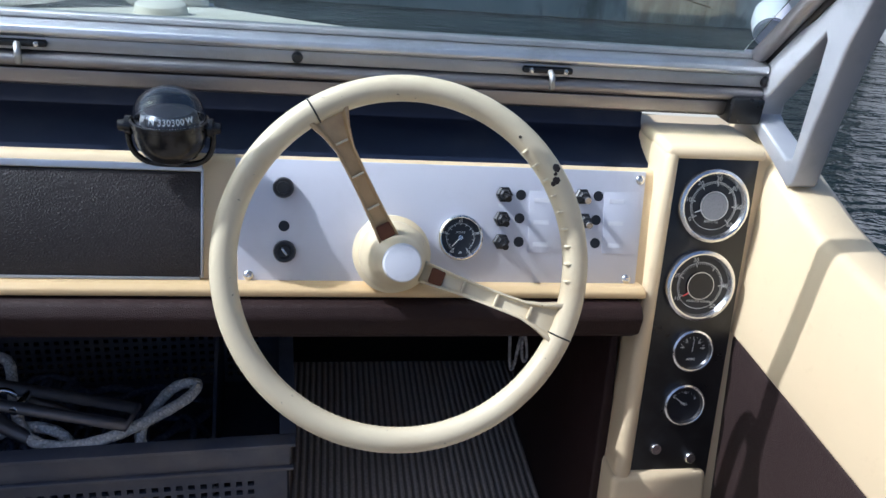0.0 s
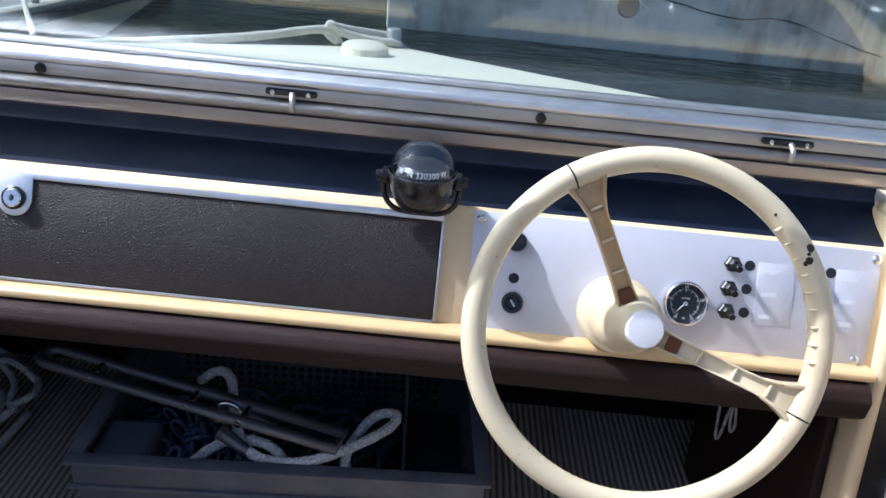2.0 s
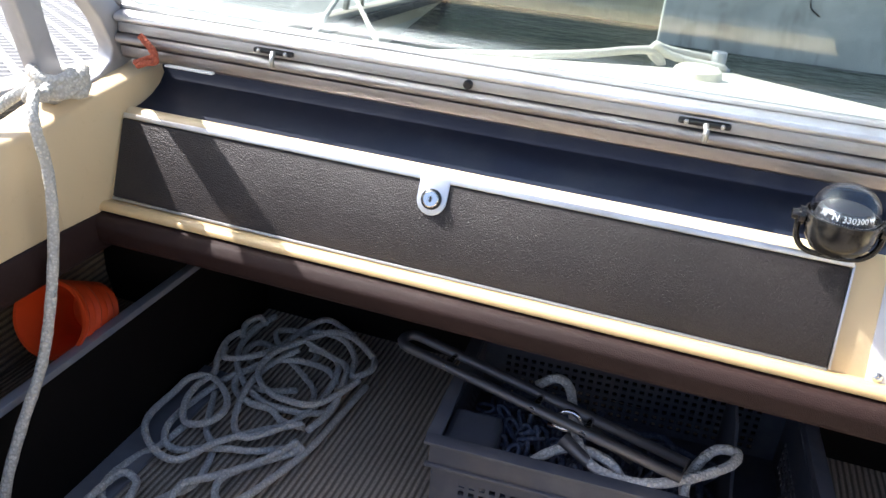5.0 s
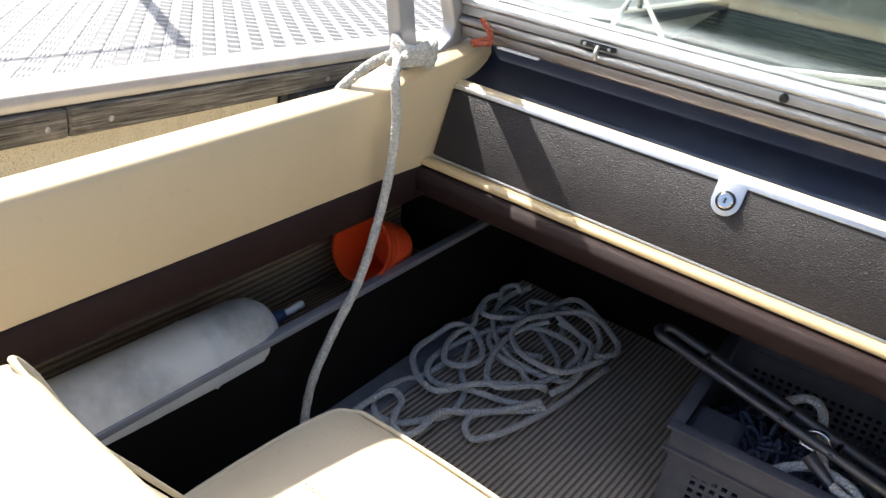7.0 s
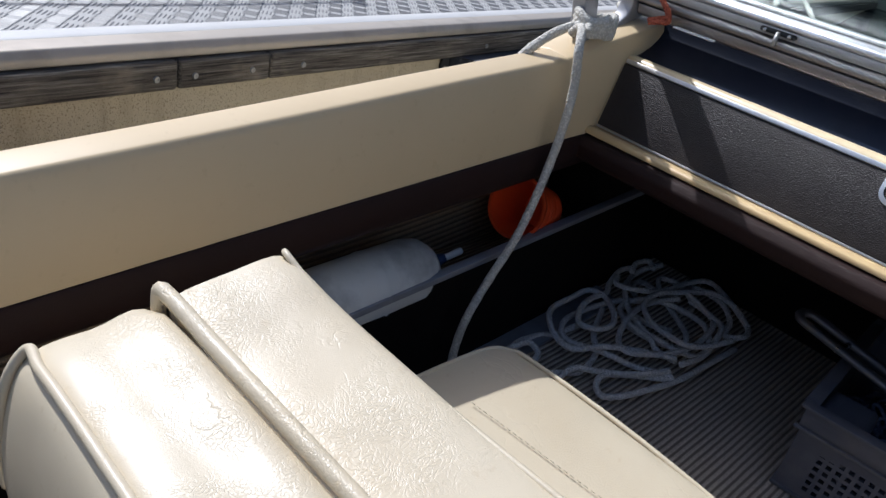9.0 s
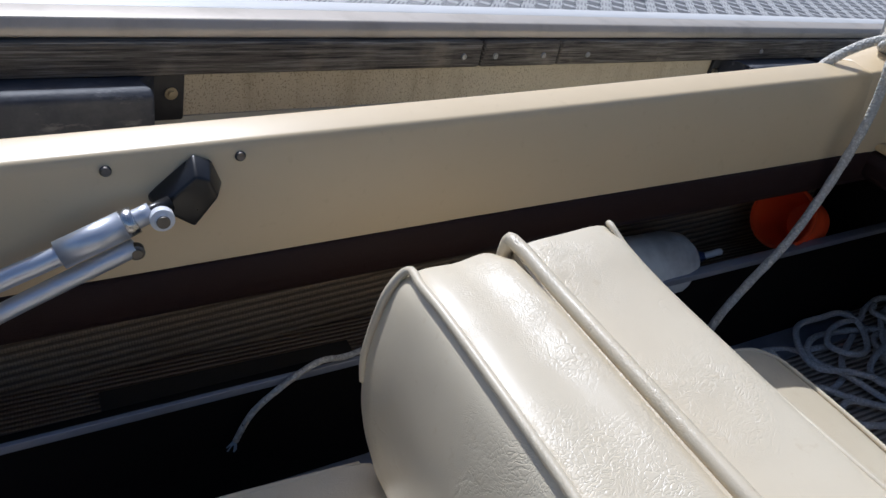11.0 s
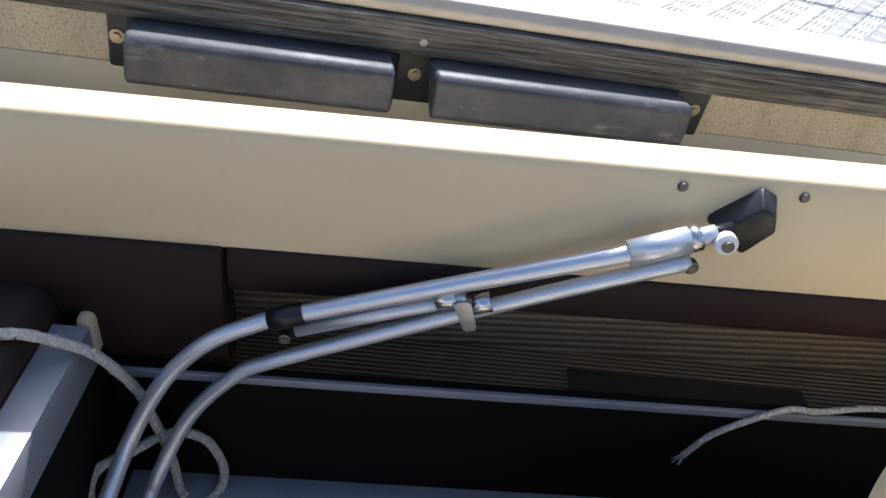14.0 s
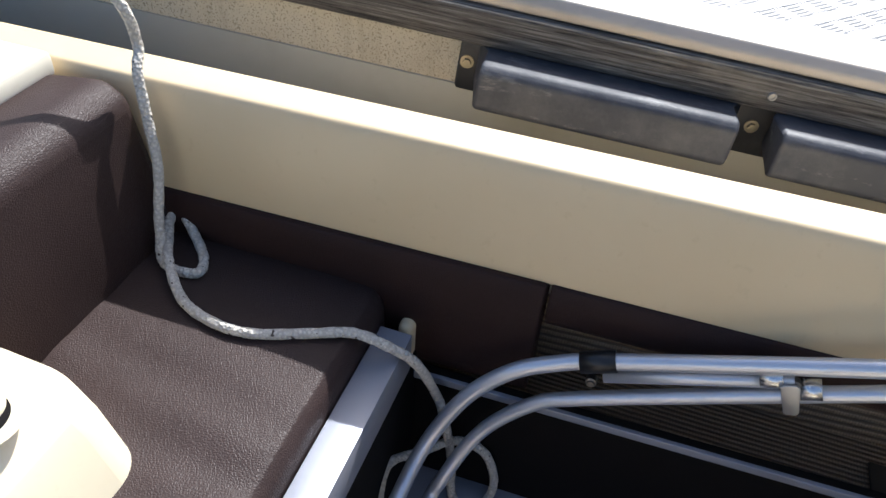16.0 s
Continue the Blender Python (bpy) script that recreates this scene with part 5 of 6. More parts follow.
tagged(part("mooring_plate", lathe([(0.0, 0.004), (0.05, 0.006), (0.07, 0.012), (0.085, 0.0)], 24, facing((1.12, 6.15, 0.20), (0, -1, 0))), plain("rusty_iron", (0.16, 0.12, 0.10), 0.8, 0.3, (0.3, 0.25, 0.2), 0.5, 14.0)), "rusty round mooring plate on the quay wall", "mooring plate")
lime = []
for k in range(14):
    lime.append((1.215 + 0.03 * math.sin(k * 0.9) + 0.004 * k, 6.146, 0.34 - 0.018 * k))
tagged(part("lime_streak", tube(lime + [(1.20, 6.146, 0.10)], lambda q: 0.018 * (1 - 0.6 * q), 6, False, 0.5), plain("white_lime", (0.75, 0.74, 0.70), 0.8)), "white lime streak down the quay wall", "stain", kind="structure")

# ---- foredeck ----
fd = bmesh.new()
rows = []
for k in range(25):
    f = k / 24
    f = 1 - (1 - f) ** 2
    y = 1.125 + 1.13 * f
    half = 0.98 * (1 - f ** 3) ** 0.8 if f < 1 else 0.0
    z = 0.655 - 0.10 * f - 0.02 * f * f
    rows.append([fd.verts.new((-0.28 + half * u, y, z - 0.035 * u * u)) for u in [j / 8 - 1 for j in range(17)]])
for a, b in zip(rows, rows[1:]):
    for i in range(16):
        fd.faces.new((a[i], a[i + 1], b[i + 1], b[i]))
ext = bmesh.ops.extrude_face_region(fd, geom=list(fd.faces))
bmesh.ops.translate(fd, vec=(0, 0, -0.06), verts=[e for e in ext["geom"] if isinstance(e, bmesh.types.BMVert)])
bmesh.ops.remove_doubles(fd, verts=fd.verts, dist=1e-5)
bmesh.ops.recalc_face_normals(fd, faces=fd.faces)
tagged(part("foredeck", smooth(fd, 50), DECK), "pale gelcoat foredeck running to the bow", "deck", kind="structure")

# bow of the hull under the foredeck
bow_rows = []
for k in range(19):
    f = 1 - (1 - k / 18) ** 2
    y = 1.16 + 1.085 * f
    half = 0.97 * (1 - min(f, 0.999) ** 3) ** 0.8
    top = 0.60 - 0.10 * f
    bow_rows.append([(half, y, top), (half * 0.99, y - 0.02, 0.30), (half * 0.975, y - 0.10 * f, 0.05), (half * 0.93, y - 0.22 * f, -0.2)])
hb = bmesh.new()
for side in (-1, 1):
    vs = [[hb.verts.new((-0.28 + side * h, y, z)) for h, y, z in row] for row in bow_rows]
    for a, b in zip(vs, vs[1:]):
        for i in range(3):
            hb.faces.new((a[i], a[i + 1], b[i + 1], b[i]))
bmesh.ops.remove_doubles(hb, verts=hb.verts, dist=0.02)
bmesh.ops.recalc_face_normals(hb, faces=hb.faces)
bmesh.ops.solidify(hb, geom=list(hb.faces), thickness=0.012)
tagged(part("hull_bow", smooth(hb, 50), DECK), "pale rounded bow of the hull", "hull", kind="structure")

# ---- ropes ----
def rope_mat(name, color, dark, fleck=None):
    k = Mat(name, color, 0.85, 0.0, 0.2)
    strand = k.voronoi(230.0)
    k.tint(k.ramp(strand, 0.25, 0.6), dark, 0.55)
    k.tint(k.ramp(k.noise(30.0, 4), 0.45, 0.7), dark, 0.25)
    if fleck:
        k.tint(k.ramp(k.noise(95.0, 1), 0.70, 0.73), fleck, 0.9)
    k.bump(strand, 0.003, 0.9)
    return k.m


GREY_ROPE = rope_mat("grey_braided_rope", (0.84, 0.82, 0.79), (0.46, 0.45, 0.44))
WHITE_ROPE = rope_mat("white_braided_rope", (0.80, 0.77, 0.70), (0.46, 0.43, 0.37))
FLECK_ROPE = rope_mat("flecked_rope", (0.66, 0.62, 0.55), (0.38, 0.35, 0.30), (0.05, 0.035, 0.03))


def rope(name, label, points, radius, mat, steps=6, lay=0.0):
    """A braided rope: its thickness swells with each crossing of the braid."""
    pts = curve_points(points, steps)
    n = len(pts)
    bm = tube(pts, lambda s: radius * (1 + 0.05 * math.sin(s * n * 2.1)), 10)
    return tagged(part(name, bm, mat), label, "rope")


# the heap on the cabin floor: long loops laid over one another
rnd = random.Random(7)


def laid(name, label, plan, layer, radius=0.0067):
    """A rope lying on the carpet along a plan of (x, y), rising and sinking a little where it crosses others."""
    pts = []
    for k, (x, y) in enumerate(plan):
        x = max(x, port_x(y, -1.122))
        pts.append((x, y, 0.0095 + layer * 0.009 + 0.004 * math.sin(k * 1.9 + layer)))
    return rope(name, label, pts, radius, GREY_ROPE, 7)


HEAP = "loop of grey braided rope lying in a heap on the carpet"
laid("coiled_rope", HEAP, [(-0.83, 1.18), (-0.84, 1.07), (-0.85, 0.98), (-0.87, 0.88), (-0.89, 0.82), (-0.915, 0.80), (-0.94, 0.815), (-0.945, 0.85), (-0.91, 0.91), (-0.87, 0.955), (-0.86, 0.965), (-0.885, 0.96), (-0.93, 0.935), (-0.97, 0.915), (-1.01, 0.90), (-1.06, 0.88), (-1.09, 0.885), (-1.11, 0.915), (-1.12, 0.97), (-1.11, 1.05), (-1.09, 1.10), (-1.07, 1.14), (-1.04, 1.20), (-1.03, 1.27)], 1)
laid("coiled_rope", HEAP, [(-0.87, 0.97), (-0.91, 0.90), (-0.96, 0.84), (-0.99, 0.80), (-0.99, 0.745), (-1.0, 0.71), (-1.03, 0.71), (-1.05, 0.74), (-1.068, 0.78), (-1.098, 0.785), (-1.105, 0.75), (-1.11, 0.69), (-1.09, 0.62), (-1.06, 0.56)], 2)
laid("coiled_rope", HEAP, [(-0.88, 1.01), (-0.94, 0.97), (-0.98, 0.92), (-1.0, 0.89), (-1.03, 0.845), (-1.07, 0.84), (-1.12, 0.87), (-1.15, 0.92), (-1.155, 0.99), (-1.145, 1.04), (-1.11, 1.06), (-1.06, 1.03), (-1.03, 0.98), (-1.04, 0.94), (-1.08, 0.93), (-1.11, 0.97), (-1.12, 1.02), (-1.12, 1.08), (-1.14, 1.12), (-1.155, 1.18), (-1.15, 1.225), (-1.14, 1.215), (-1.155, 1.25), (-1.145, 1.29), (-1.12, 1.28)], 3)
laid("coiled_rope", HEAP, [(-1.12, 1.32), (-1.14, 1.26), (-1.13, 1.19), (-1.10, 1.13), (-1.05, 1.08), (-0.99, 1.05), (-0.94, 1.04), (-0.89, 1.05), (-0.865, 1.08), (-0.87, 1.13), (-0.91, 1.18), (-0.96, 1.20), (-1.01, 1.19), (-1.05, 1.15), (-1.075, 1.10), (-1.06, 1.06), (-1.01, 1.03), (-0.96, 1.03), (-0.93, 1.015), (-0.88, 1.01)], 2)
laid("coiled_rope", HEAP, [(-1.14, 1.15), (-1.12, 1.12), (-1.07, 1.14), (-1.04, 1.20), (-1.03, 1.28), (-1.0, 1.33), (-0.95, 1.32), (-0.88, 1.28), (-0.84, 1.24), (-0.83, 1.20), (-0.86, 1.175), (-0.88, 1.23), (-0.92, 1.27), (-0.97, 1.29), (-1.01, 1.28), (-1.0, 1.24), (-0.96, 1.225), (-0.92, 1.215), (-0.88, 1.19), (-0.86, 1.13), (-0.85, 1.06), (-0.86, 0.99)], 4)
laid("coiled_rope", HEAP, [(-1.09, 1.17), (-1.12, 1.19), (-1.12, 1.24), (-1.08, 1.24), (-1.03, 1.22), (-0.98, 1.22), (-0.99, 1.27), (-1.05, 1.31), (-1.10, 1.29), (-1.06, 1.24), (-0.98, 1.18), (-0.93, 1.14), (-0.915, 1.11), (-0.92, 1.08), (-0.95, 1.055), (-1.01, 1.05), (-1.05, 1.065), (-1.04, 1.09), (-1.0, 1.10), (-0.96, 1.13)], 0)
laid("coiled_rope", HEAP, [(-0.93 + 0.10 * math.cos(a) + 0.012 * math.sin(3 * a), 1.16 + 0.125 * math.sin(a)) for a in [0.7 + 0.5 * k for k in range(12)]], 5)
laid("coiled_rope", HEAP, [(-0.96 + 0.075 * math.cos(a), 1.10 + 0.15 * math.sin(a) + 0.015 * math.cos(2 * a)) for a in [2.2 + 0.5 * k for k in range(13)]], 3)
laid("trailing_rope", "grey braided rope end trailing beside the heap", [(-1.10, 1.05), (-1.05, 0.95), (-1.01, 0.91), (-0.99, 0.83), (-1.01, 0.78), (-1.04, 0.74), (-1.085, 0.73), (-1.115, 0.75), (-1.125, 0.79), (-1.12, 0.85), (-1.10, 0.88), (-1.09, 0.95)], 0)

# Unseen line off the slanting pole, added for its thin shadow along the deck
rope("shadow_line", "unseen slack line added to cast a thin shadow on the pontoon deck", [on_dock(-1.20, 1.12, 1.09), on_dock(-1.08, 0.80, 0.96), on_dock(-1.0, 0.50, 0.86), on_dock(-1.02, 0.15, 0.84), on_dock(-1.12, -0.35, 0.86), on_dock(-1.3, -0.9, 0.95)], 0.007, WHITE_ROPE)
rope("dock_line", "white line from the dock cleat down to the foredeck", [on_dock(-0.06, 4.16, 0.15), Vector((-1.75, 3.0, 0.50)), Vector((-1.186, 2.02, 0.50))], 0.008, WHITE_ROPE)
rope("dock_line", "white line from the dock cleat to the side of the bow", [on_dock(-0.06, 4.05, 0.155), Vector((-1.72, 2.9, 0.52)), Vector((-1.24, 1.66, 0.55))], 0.008, WHITE_ROPE)

# mooring line from the windscreen frame down into the boat
rope("mooring_line", "pale braided mooring line hanging from the windscreen frame", [(-1.185, 0.80, 0.655), (-1.16, 0.79, 0.672), (-1.128, 0.752, 0.648), (-1.122, 0.756, 0.575), (-1.12, 0.746, 0.490), (-1.12, 0.722, 0.393), (-1.12, 0.688, 0.306), (-1.12, 0.635, 0.230), (-1.12, 0.591, 0.154), (-1.12, 0.574, 0.076), (-1.11, 0.565, 0.02), (-1.07, 0.545, 0.011), (-1.0, 0.52, 0.011)], 0.0078, WHITE_ROPE)
knot = []
for k in range(40):
    a = 2 * math.pi * k / 13
    knot.append((-1.185 + 0.030 * math.cos(a), 0.862 + 0.036 * math.sin(a), 0.652 + 0.010 * (k / 13) + 0.006 * math.sin(a * 2)))
rope("knot", "pale braided rope knotted round the windscreen strut", [(-1.23, 0.70, 0.57), (-1.225, 0.73, 0.61), (-1.21, 0.775, 0.645), (-1.19, 0.82, 0.664)] + knot + [(-1.17, 0.825, 0.668), (-1.15, 0.795, 0.664)], 0.0085, WHITE_ROPE, 3)
ORANGE_CORD = rope_mat("faded_orange_cord", (0.52, 0.14, 0.08), (0.25, 0.06, 0.04))
rope("lashing", "faded orange cord tied at the windscreen corner", [(-1.155, 0.985, 0.672), (-1.135, 0.985, 0.680), (-1.115, 0.984, 0.690), (-1.125, 0.982, 0.705), (-1.14, 0.985, 0.715), (-1.118, 0.980, 0.698), (-1.11, 0.978, 0.682), (-1.13, 0.980, 0.676), (-1.15, 0.985, 0.668)], 0.0048, ORANGE_CORD)
tape = part("tape_strip", box(-1.105, -1.02, 0.990, 0.9985, 0.672, 0.6755, 0.001), WHITE)
tagged(tape, "strip of white tape under the windscreen bar", "tape")

# flecked rope over the stern bench
rope("stern_rope", "pale flecked braided rope draped over the stern bench", [astern(p) for p in [(-1.12, -1.56, 0.78), (-1.114, -1.47, 0.703), (-1.121, -1.46, 0.646), (-1.102, -1.452, 0.622), (-1.088, -1.440, 0.566), (-1.074, -1.428, 0.514), (-1.052, -1.424, 0.455), (-1.045, -1.422, 0.430), (-1.031, -1.415, 0.410), (-1.020, -1.394, 0.407), (-1.024, -1.361, 0.407), (-1.050, -1.367, 0.407), (-1.082, -1.400, 0.412), (-1.098, -1.428, 0.430), (-1.085, -1.436, 0.424), (-1.055, -1.420, 0.416),
     (-1.018, -1.394, 0.421), (-0.977, -1.350, 0.409), (-0.959, -1.297, 0.408), (-0.961, -1.247, 0.408), (-0.987, -1.189, 0.406), (-1.010, -1.145, 0.402),
     (-1.02, -1.105, 0.385), (-1.04, -1.075, 0.345), (-1.07, -1.055, 0.26)]] + [Vector((-1.085, -1.048, 0.204)), Vector((-1.09, -1.031, 0.104)), Vector((-1.09, -1.026, 0.025)), Vector((-1.08, -1.016, 0.014))], 0.0067, FLECK_ROPE)
rope("stern_rope_bight", "pale flecked rope bight standing up from the floor", [(-0.98, -1.09, 0.012), (-0.985, -1.10, 0.06), (-1.0, -1.105, 0.115), (-1.03, -1.102, 0.137), (-1.06, -1.067, 0.14), (-1.09, -1.039, 0.138), (-1.105, -1.014, 0.13), (-1.112, -0.984, 0.105), (-1.112, -0.966, 0.049), (-1.1, -0.97, 0.012), (-1.07, -0.99, 0.012)], 0.0067, FLECK_ROPE)
rope("frayed_line", "thin frayed line hanging over the aluminium rail", [(-1.176, -0.005, 0.232), (-1.158, -0.075, 0.248), (-1.146, -0.145, 0.246), (-1.138, -0.193, 0.254), (-1.131, -0.250, 0.226), (-1.130, -0.287, 0.191), (-1.130, -0.309, 0.145)], 0.0045, FLECK_ROPE)
fray = bmesh.new()
for k in range(14):
    a = rnd.uniform(0, 6.28)
    tube([(-1.130, -0.309, 0.147), (-1.130 + 0.004 * math.cos(a), -0.312 + 0.004 * math.sin(a), 0.139), (-1.130 + 0.006 * math.cos(a), -0.315 + 0.007 * math.sin(a), 0.131)], 0.0011, 4, bm=fray)
tagged(part("frayed_end", fray, plain("blue_white_strands", (0.35, 0.45, 0.55), 0.8)), "frayed blue and white end of the thin line", "rope")

# ---- crate with anchor ----
CRATE_K = Mat("grey_crate_plastic", (0.085, 0.093, 0.12), 0.5)
CRATE_K.tint(CRATE_K.ramp(CRATE_K.noise(14.0, 5), 0.45, 0.75), (0.19, 0.19, 0.205), 0.5)
CRATE_K.tint(CRATE_K.ramp(CRATE_K.noise(5.0, 4), 0.5, 0.75), (0.22, 0.17, 0.12), 0.4)
CRATE_K.bump(CRATE_K.noise(160.0, 3), 0.0006, 0.5)
CRATE = CRATE_K.m
crate = thing("plastic_crate", "grey plastic stacking crate with perforated sides, holding anchor tackle", "crate", (-0.315, 1.108, 0.0))
crate.rotation_euler = (0, 0, radians(3.5))
CW, CD, CH = 0.59, 0.39, 0.195


def holed_wall(width, height, first, last, pitch, thick):
    """A wall in the xz plane with a field of square holes between two heights."""
    bm = bmesh.new()
    xs, zs = [0.0], [0.0]
    n = int((width - 0.08) / pitch)
    off = (width - n * pitch) / 2
    for k in range(n):
        xs += [off + k * pitch + pitch * 0.22, off + k * pitch + pitch * 0.78]
    xs.append(width)
    m = int((last - first) / pitch)
    for k in range(m):
        zs += [first + k * pitch + pitch * 0.22, first + k * pitch + pitch * 0.78]
    zs.append(height)
    grid = [[bm.verts.new((x - width / 2, 0, z)) for z in zs] for x in xs]
    for i in range(len(xs) - 1):
        for j in range(len(zs) - 1):
            if not (i % 2 == 1 and j % 2 == 1):
                bm.faces.new((grid[i][j], grid[i + 1][j], grid[i + 1][j + 1], grid[i][j + 1]))
    ext = bmesh.ops.extrude_face_region(bm, geom=list(bm.faces))
    bmesh.ops.translate(bm, vec=(0, thick, 0), verts=[e for e in ext["geom"] if isinstance(e, bmesh.types.BMVert)])
    bmesh.ops.recalc_face_normals(bm, faces=bm.faces)
    return bm


part("bottom", box(-CW / 2, CW / 2, -CD / 2, CD / 2, 0.004, 0.012, 0.002), CRATE, crate)
for sy, rz in ((-1, 0), (1, 180)):
    w = part("long_wall", holed_wall(CW - 0.01, CH - 0.045, 0.015, 0.118, 0.0165, 0.004), CRATE, crate)
    w.matrix_local = pose(0, sy * (CD / 2 - 0.004), 0.008, 0, 0, rz)
for sx, rz in ((-1, -90), (1, 90)):
    w = part("end_wall", holed_wall(CD - 0.01, CH - 0.045, 0.02, 0.10, 0.0165, 0.004), CRATE, crate)
    w.matrix_local = pose(sx * (CW / 2 - 0.004), 0, 0.008, 0, 0, rz)
for z0, z1, o in ((CH - 0.046, CH - 0.004, 0.0), (CH - 0.006, CH, 0.008)):
    for sy in (-1, 1):
        part("rim", box(-CW / 2 - o, CW / 2 + o, sy * (CD / 2 - 0.002) - 0.004 - o, sy * (CD / 2 - 0.002) + 0.004 + o, z0, z1, 0.0015), CRATE, crate)
    for sx in (-1, 1):
        part("rim", box(sx * (CW / 2 - 0.002) - 0.0038 - o, sx * (CW / 2 - 0.002) + 0.0038 + o, -CD / 2 + 0.007, CD / 2 - 0.007, z0 + 0.001, z1 - 0.001, 0.0015), CRATE, crate)
part("ledge", box(-CW / 2 - 0.006, CW / 2 + 0.006, -CD / 2 - 0.007, -CD / 2 + 0.002, CH - 0.052, CH - 0.046, 0.0015), CRATE, crate)
part("divider", prism([(-0.13, 0.012), (0.17, 0.012), (0.17, 0.185), (0.05, 0.17), (-0.11, 0.06)], 0.175, 0.181, "x", 0.001), CRATE, crate)
part("handle_pocket", rounded(prism([(-0.19, 0.10), (-0.07, 0.10), (-0.075, 0.175), (-0.185, 0.175)], -0.285, -0.20, "x", 0.0), 0.012, 3), CRATE, crate)

chain_k = metal("galvanised_chain", (0.35, 0.37, 0.42), 0.42)
heapb = bmesh.new()
rnd = random.Random(11)
for k in range(150):
    c = Vector((-0.44 + 0.105 * rnd.gauss(0, 0.8), 1.035 + 0.06 * rnd.gauss(0, 0.7), 0.06 + rnd.uniform(0, 0.085)))
    c.x = max(-0.56, min(-0.24, c.x))
    c.y = max(0.95, min(1.2, c.y))
    m = Matrix.Translation(c) @ Euler((rnd.uniform(0, 6), rnd.uniform(0, 6), rnd.uniform(0, 6))).to_matrix().to_4x4()
    ring = [m @ Vector((0.014 * math.cos(a) + (0.007 if math.cos(a) > 0 else -0.007), 0.009 * math.sin(a), 0)) for a in [2 * math.pi * q / 10 for q in range(10)]]
    tube(ring, 0.0038, 5, True, bm=heapb)
bl = plain("blue_rope", (0.07, 0.09, 0.15), 0.7, 0.2, (0.34, 0.36, 0.40), 0.9, 150.0)
tagged(part("anchor_chain", heapb, bl), "heap of small blue-grey chain in the crate", "chain", kind="stuff")
bed = bmesh.new()
for k in range(26):
    c = Vector((rnd.uniform(-0.55, -0.20), rnd.uniform(0.96, 1.24), 0.03))
    pts = [c + Vector((0.06 * math.cos(a + k), 0.045 * math.sin(a * 1.0 + k), 0.012 * math.sin(2 * a + k) + 0.02)) for a in [2 * math.pi * q / 14 for q in range(14)]]
    tube(pts, 0.007, 6, True, bm=bed)
tagged(part("rope_bed", bed, bl), "tangled blue rope lying in the bottom of the crate", "rope", kind="stuff")

anchor = thing("anchor", "dull galvanised anchor with a long two-bar shank", "anchor", (-0.44, 1.02, 0.2))
AN = metal("dull_galvanised", (0.22, 0.22, 0.24), 0.55)
ao = Matrix.Translation((0.44, -1.02, -0.2))
a0, a1 = Vector((-0.69, 1.055, 0.248)), Vector((-0.225, 0.962, 0.215))
ad = (a1 - a0).normalized()
aside = Vector((ad.y, -ad.x, 0)).normalized()
loop = [a0 + aside * 0.02 * math.cos(t) - ad * 0.02 * math.sin(t) for t in [math.pi * k / 8 for k in range(9)]] + [a0 - aside * 0.02 + (a1 - a0) * 0.5, a1 - aside * 0.018, a1 + aside * 0.018, a0 + aside * 0.02 + (a1 - a0) * 0.5]
bm = tube(loop, 0.0095, 8, True, 0.8)
bmesh.ops.transform(bm, matrix=ao, verts=bm.verts)
part("shank", bm, AN, anchor)
for f in (0.16, 0.5, 0.68):
    c = a0 + (a1 - a0) * f
    bm = tube([c - aside * 0.028, c + aside * 0.028], 0.006, 10)
    bmesh.ops.transform(bm, matrix=ao, verts=bm.verts)
    part("pin", bm, STEEL, anchor, "bright cross pin")
for s in (-1, 1):
    c = a0 + (a1 - a0) * 0.62
    bm = tube([c + aside * s * 0.03 + Vector((0, 0, -0.02)), c + aside * s * 0.034 + ad * 0.05 + Vector((0, 0, -0.04)), c + aside * s * 0.036 + ad * 0.10 + Vector((0, 0, -0.06))], lambda q: 0.012 - 0.007 * q, 8)
    bmesh.ops.transform(bm, matrix=ao, verts=bm.verts)
    part("fluke", bm, AN, anchor)
shackle = []
for k in range(12):
    a = math.pi * k / 11
    shackle.append((-0.405 + 0.024 * math.cos(a), 1.005, 0.195 + 0.036 * math.sin(a)))
sh = thing("shackle", "bright steel bow shackle on the anchor line", "shackle", (0, 0, 0))
part("bow", tube(shackle, 0.0045, 8), CHROME, sh)
part("pin", tube([(-0.438, 1.005, 0.195), (-0.372, 1.005, 0.195)], 0.005, 8), CHROME, sh)
rope("anchor_line", "thick grey braided anchor line looped inside the crate", [(-0.475, 1.085, 0.205), (-0.445, 1.090, 0.226), (-0.418, 1.068, 0.228), (-0.398, 1.015, 0.206), (-0.372, 0.966, 0.188), (-0.332, 0.940, 0.186), (-0.272, 0.938, 0.192), (-0.212, 0.968, 0.200), (-0.160, 1.010, 0.208), (-0.150, 1.040, 0.212), (-0.180, 1.042, 0.206), (-0.205, 1.005, 0.196), (-0.218, 0.962, 0.180), (-0.200, 0.945, 0.150), (-0.180, 0.955, 0.11)], 0.0080, GREY_ROPE)
rope("anchor_line_end", "thick grey braided rope bight inside the crate", [(-0.475, 0.945, 0.12), (-0.435, 0.968, 0.160), (-0.390, 0.985, 0.180), (-0.335, 0.975, 0.182), (-0.305, 0.955, 0.165), (-0.292, 0.950, 0.12)], 0.0080, GREY_ROPE)

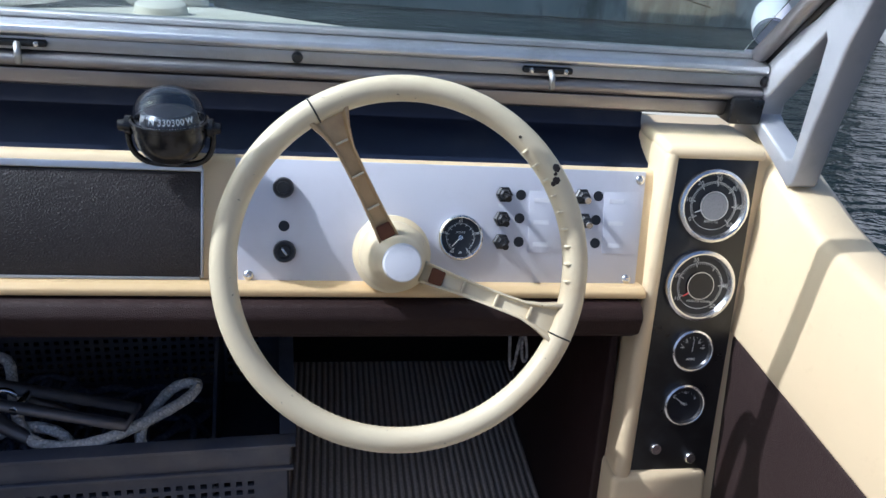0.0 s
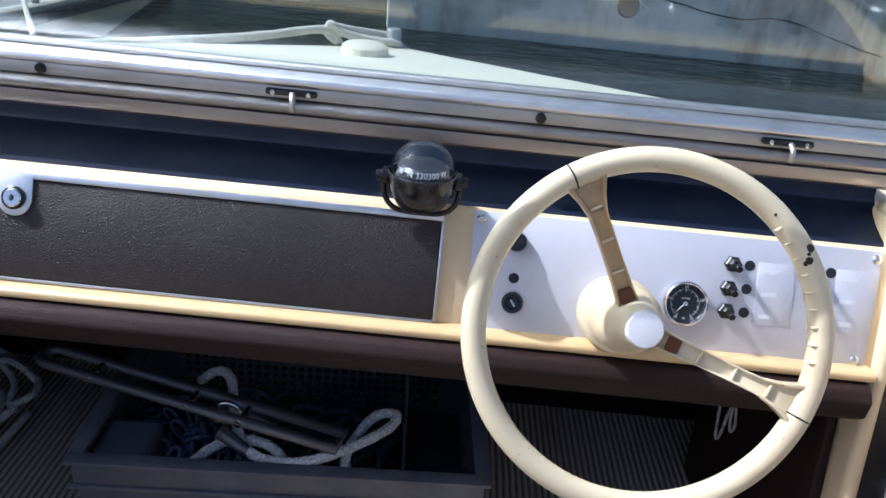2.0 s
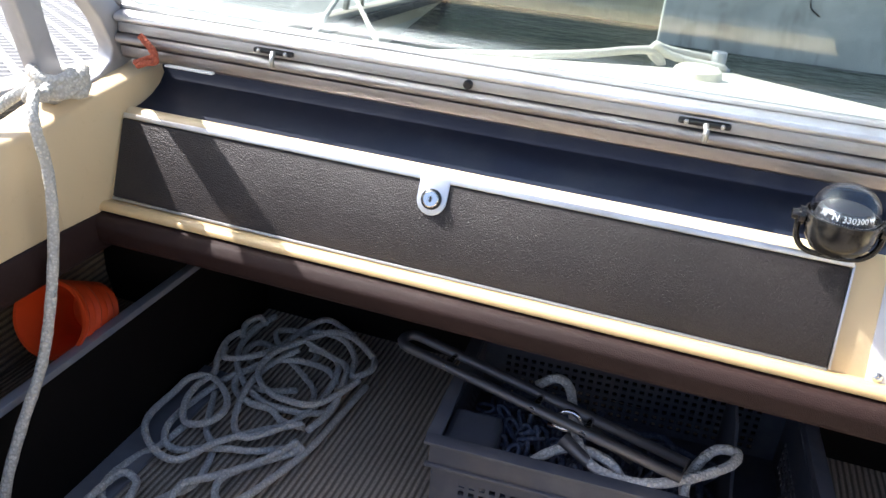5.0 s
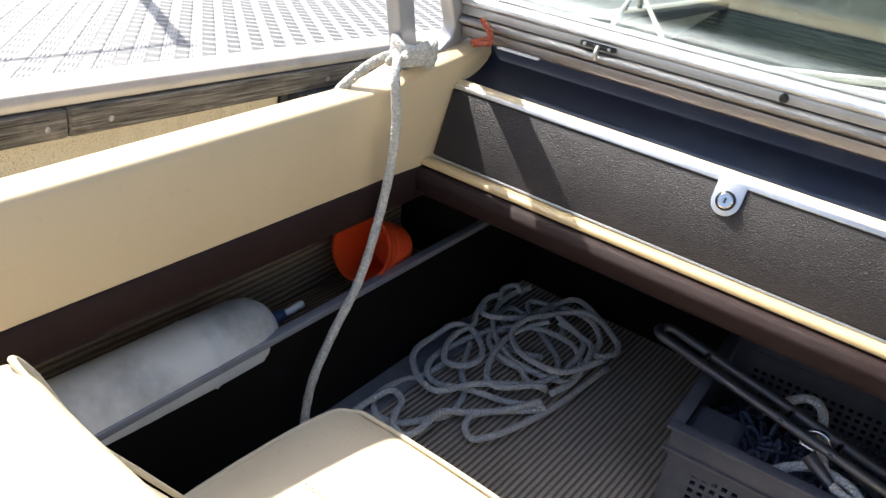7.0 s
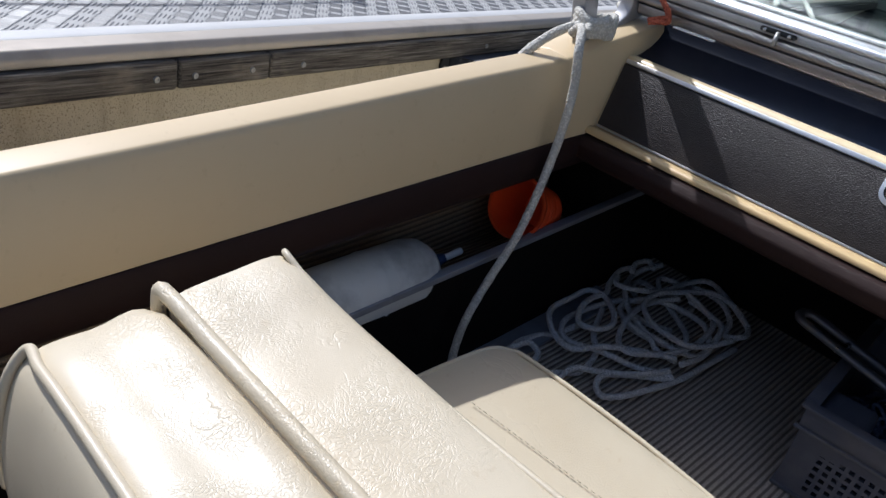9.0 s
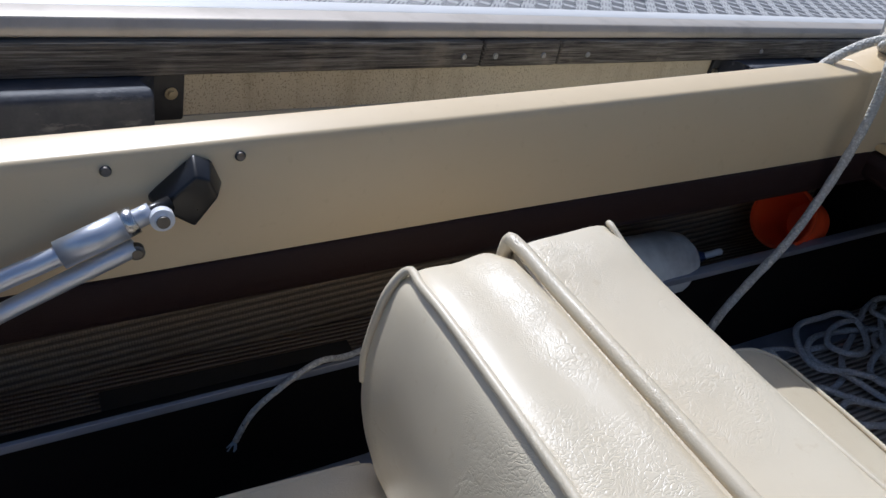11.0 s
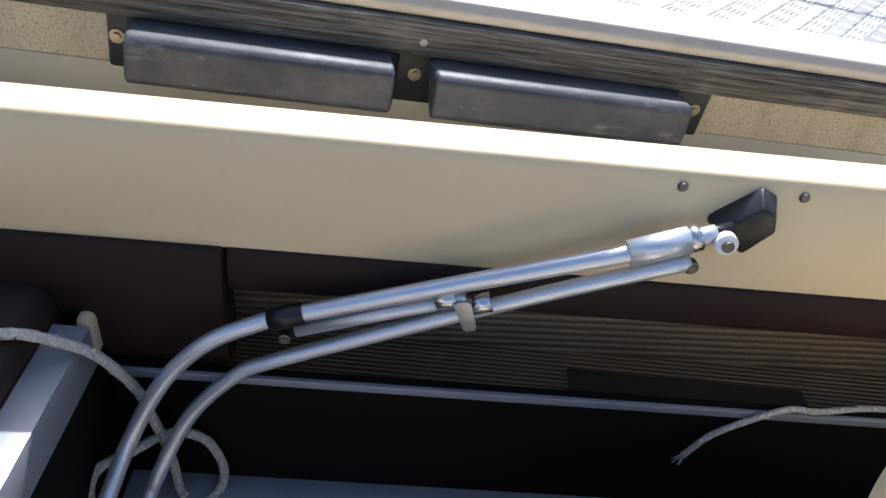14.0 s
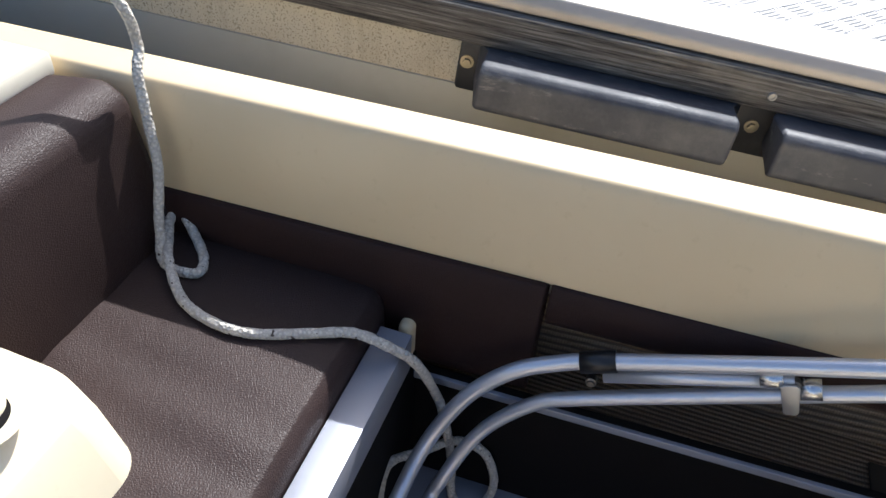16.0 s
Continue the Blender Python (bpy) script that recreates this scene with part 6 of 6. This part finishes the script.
# ---- on the foredeck ----
post = thing("mooring_post", "small grey steel mooring post on the foredeck", "cleat", (-0.291, 2.20, 0.525))
part("post", lathe([(0.02, -0.02), (0.02, 0.062), (0.018, 0.066), (0, 0.066)], 24), ALU_DULL, post)
part("cross_pin", tube([(-0.03, 0, 0.018), (0.035, 0, 0.018)], 0.008, 10), ALU_DULL, post)
rope("bow_line", "white bow line made fast to the mooring post", [(-0.27, 2.185, 0.55), (-0.30, 2.17, 0.558), (-0.36, 2.15, 0.565), (-0.42, 2.13, 0.58), (-0.45, 2.125, 0.60), (-0.46, 2.13, 0.575), (-0.43, 2.13, 0.555), (-0.47, 2.12, 0.585), (-0.62, 2.03, 0.57), (-0.80, 1.96, 0.555), (-1.1, 1.9, 0.53), (-1.5, 1.95, 0.50), (-1.95, 2.1, 0.40)], 0.011, WHITE_ROPE)
rope("bow_line_turn", "white rope turn between the knot and the post", [(-0.29, 2.225, 0.565), (-0.34, 2.19, 0.575), (-0.40, 2.155, 0.585), (-0.445, 2.135, 0.595)], 0.010, WHITE_ROPE)
vent = part("deck_vent", lathe([(0, 0.024), (0.045, 0.022), (0.055, 0.016), (0.058, 0.0), (0.058, -0.02)], 32), DECK)
vent.location = (-0.335, 1.93, 0.578)
tagged(vent, "low round pale vent cap on the foredeck", "vent")

STRING = rope_mat("dull_string", (0.22, 0.22, 0.23), (0.12, 0.12, 0.12))
rope("hanging_string", "thin white string looped under the dashboard", [(0.284, 0.925, 0.42), (0.286, 0.92, 0.37), (0.292, 0.92, 0.325), (0.297, 0.92, 0.33), (0.300, 0.92, 0.372), (0.306, 0.92, 0.378), (0.313, 0.92, 0.345), (0.309, 0.92, 0.336), (0.304, 0.92, 0.36), (0.302, 0.925, 0.42)], 0.0022, STRING)

# flaked paint on the shelf
flakes = bmesh.new()
rnd = random.Random(5)
for cx, cy, n, sp in ((0.118, 0.988, 6, 0.008), (0.148, 0.992, 12, 0.012), (0.248, 1.06, 3, 0.005), (-0.55, 1.03, 3, 0.01), (-0.86, 1.05, 2, 0.01)):
    for k in range(n):
        c = Vector((cx + rnd.uniform(-sp, sp), cy + rnd.uniform(-sp, sp) * 0.8, 0.0))
        c.z = 0.6045 + (c.y - 0.966) * 0.0645 + 0.0012
        a = rnd.uniform(0, 3)
        s = rnd.uniform(0.0008, 0.0026)
        vs = [flakes.verts.new(c + Vector((s * 1.6 * math.cos(a + q), s * math.sin(a + q), rnd.uniform(0, 0.0006)))) for q in (0, 1.3, 2.6, 3.9, 5.1)]
        flakes.faces.new(vs)
tagged(part("paint_flakes", flakes, WHITE), "small pale paint flakes on the navy shelf", "paint flakes", kind="stuff")

buoy = thing("mooring_buoy", "white rounded mooring buoy with a dark round end", "buoy", (3.09, 5.2, 0.1))
part("body", lathe([(0, 0.16), (0.08, 0.15), (0.125, 0.10), (0.135, 0.0), (0.125, -0.08), (0.115, -0.14), (0, -0.14)], 28, facing((0, 0, 0), (0.35, 0.75, 0.35))), WHITE, buoy)
part("end_plate", lathe([(0.10, -0.15), (0.10, -0.138), (0, -0.138)], 24, facing((0, 0, 0), (0.35, 0.75, 0.35))), plain("faded_violet_plastic", (0.18, 0.18, 0.27), 0.5), buoy)
part("float_stem", tube([(0, 0, -0.05), (0, 0, -0.26)], 0.03, 10), WHITE, buoy)

# neighbouring boat across the water
moored = thing("moored_boat", "white moored motor boat across the water", "boat", (5.6, 6.0, 0.0))
hullb = loft([[Vector((s * w, y, z)) for s, z in ((-0.75, -0.3), (-1.0, 0.05), (-1.02, 0.62), (-0.92, 0.68), (0.92, 0.68), (1.02, 0.62), (1.0, 0.05), (0.75, -0.3))] for y, w in ((-2.2, 0.05), (-1.9, 0.42), (-1.3, 0.78), (-0.5, 0.98), (0.8, 1.05), (2.4, 1.0))], 0.0)
part("hull", hullb, WHITE, moored)
part("cabin", rounded(prism([(-0.6, 0.66), (0.0, 1.25), (1.5, 1.3), (1.9, 0.66)], -0.7, 0.7, "x", 0.0), 0.08, 3), WHITE, moored)
part("rubbing_band", tube(curve_points([(-0.05, -2.22, 0.60), (-0.44, -1.9, 0.60), (-0.81, -1.3, 0.60), (-1.01, -0.5, 0.60), (-1.08, 0.8, 0.60), (-1.03, 2.4, 0.60)], 4), 0.03, 8), RUBBER, moored)
moored.rotation_euler = (0, 0, radians(-35))
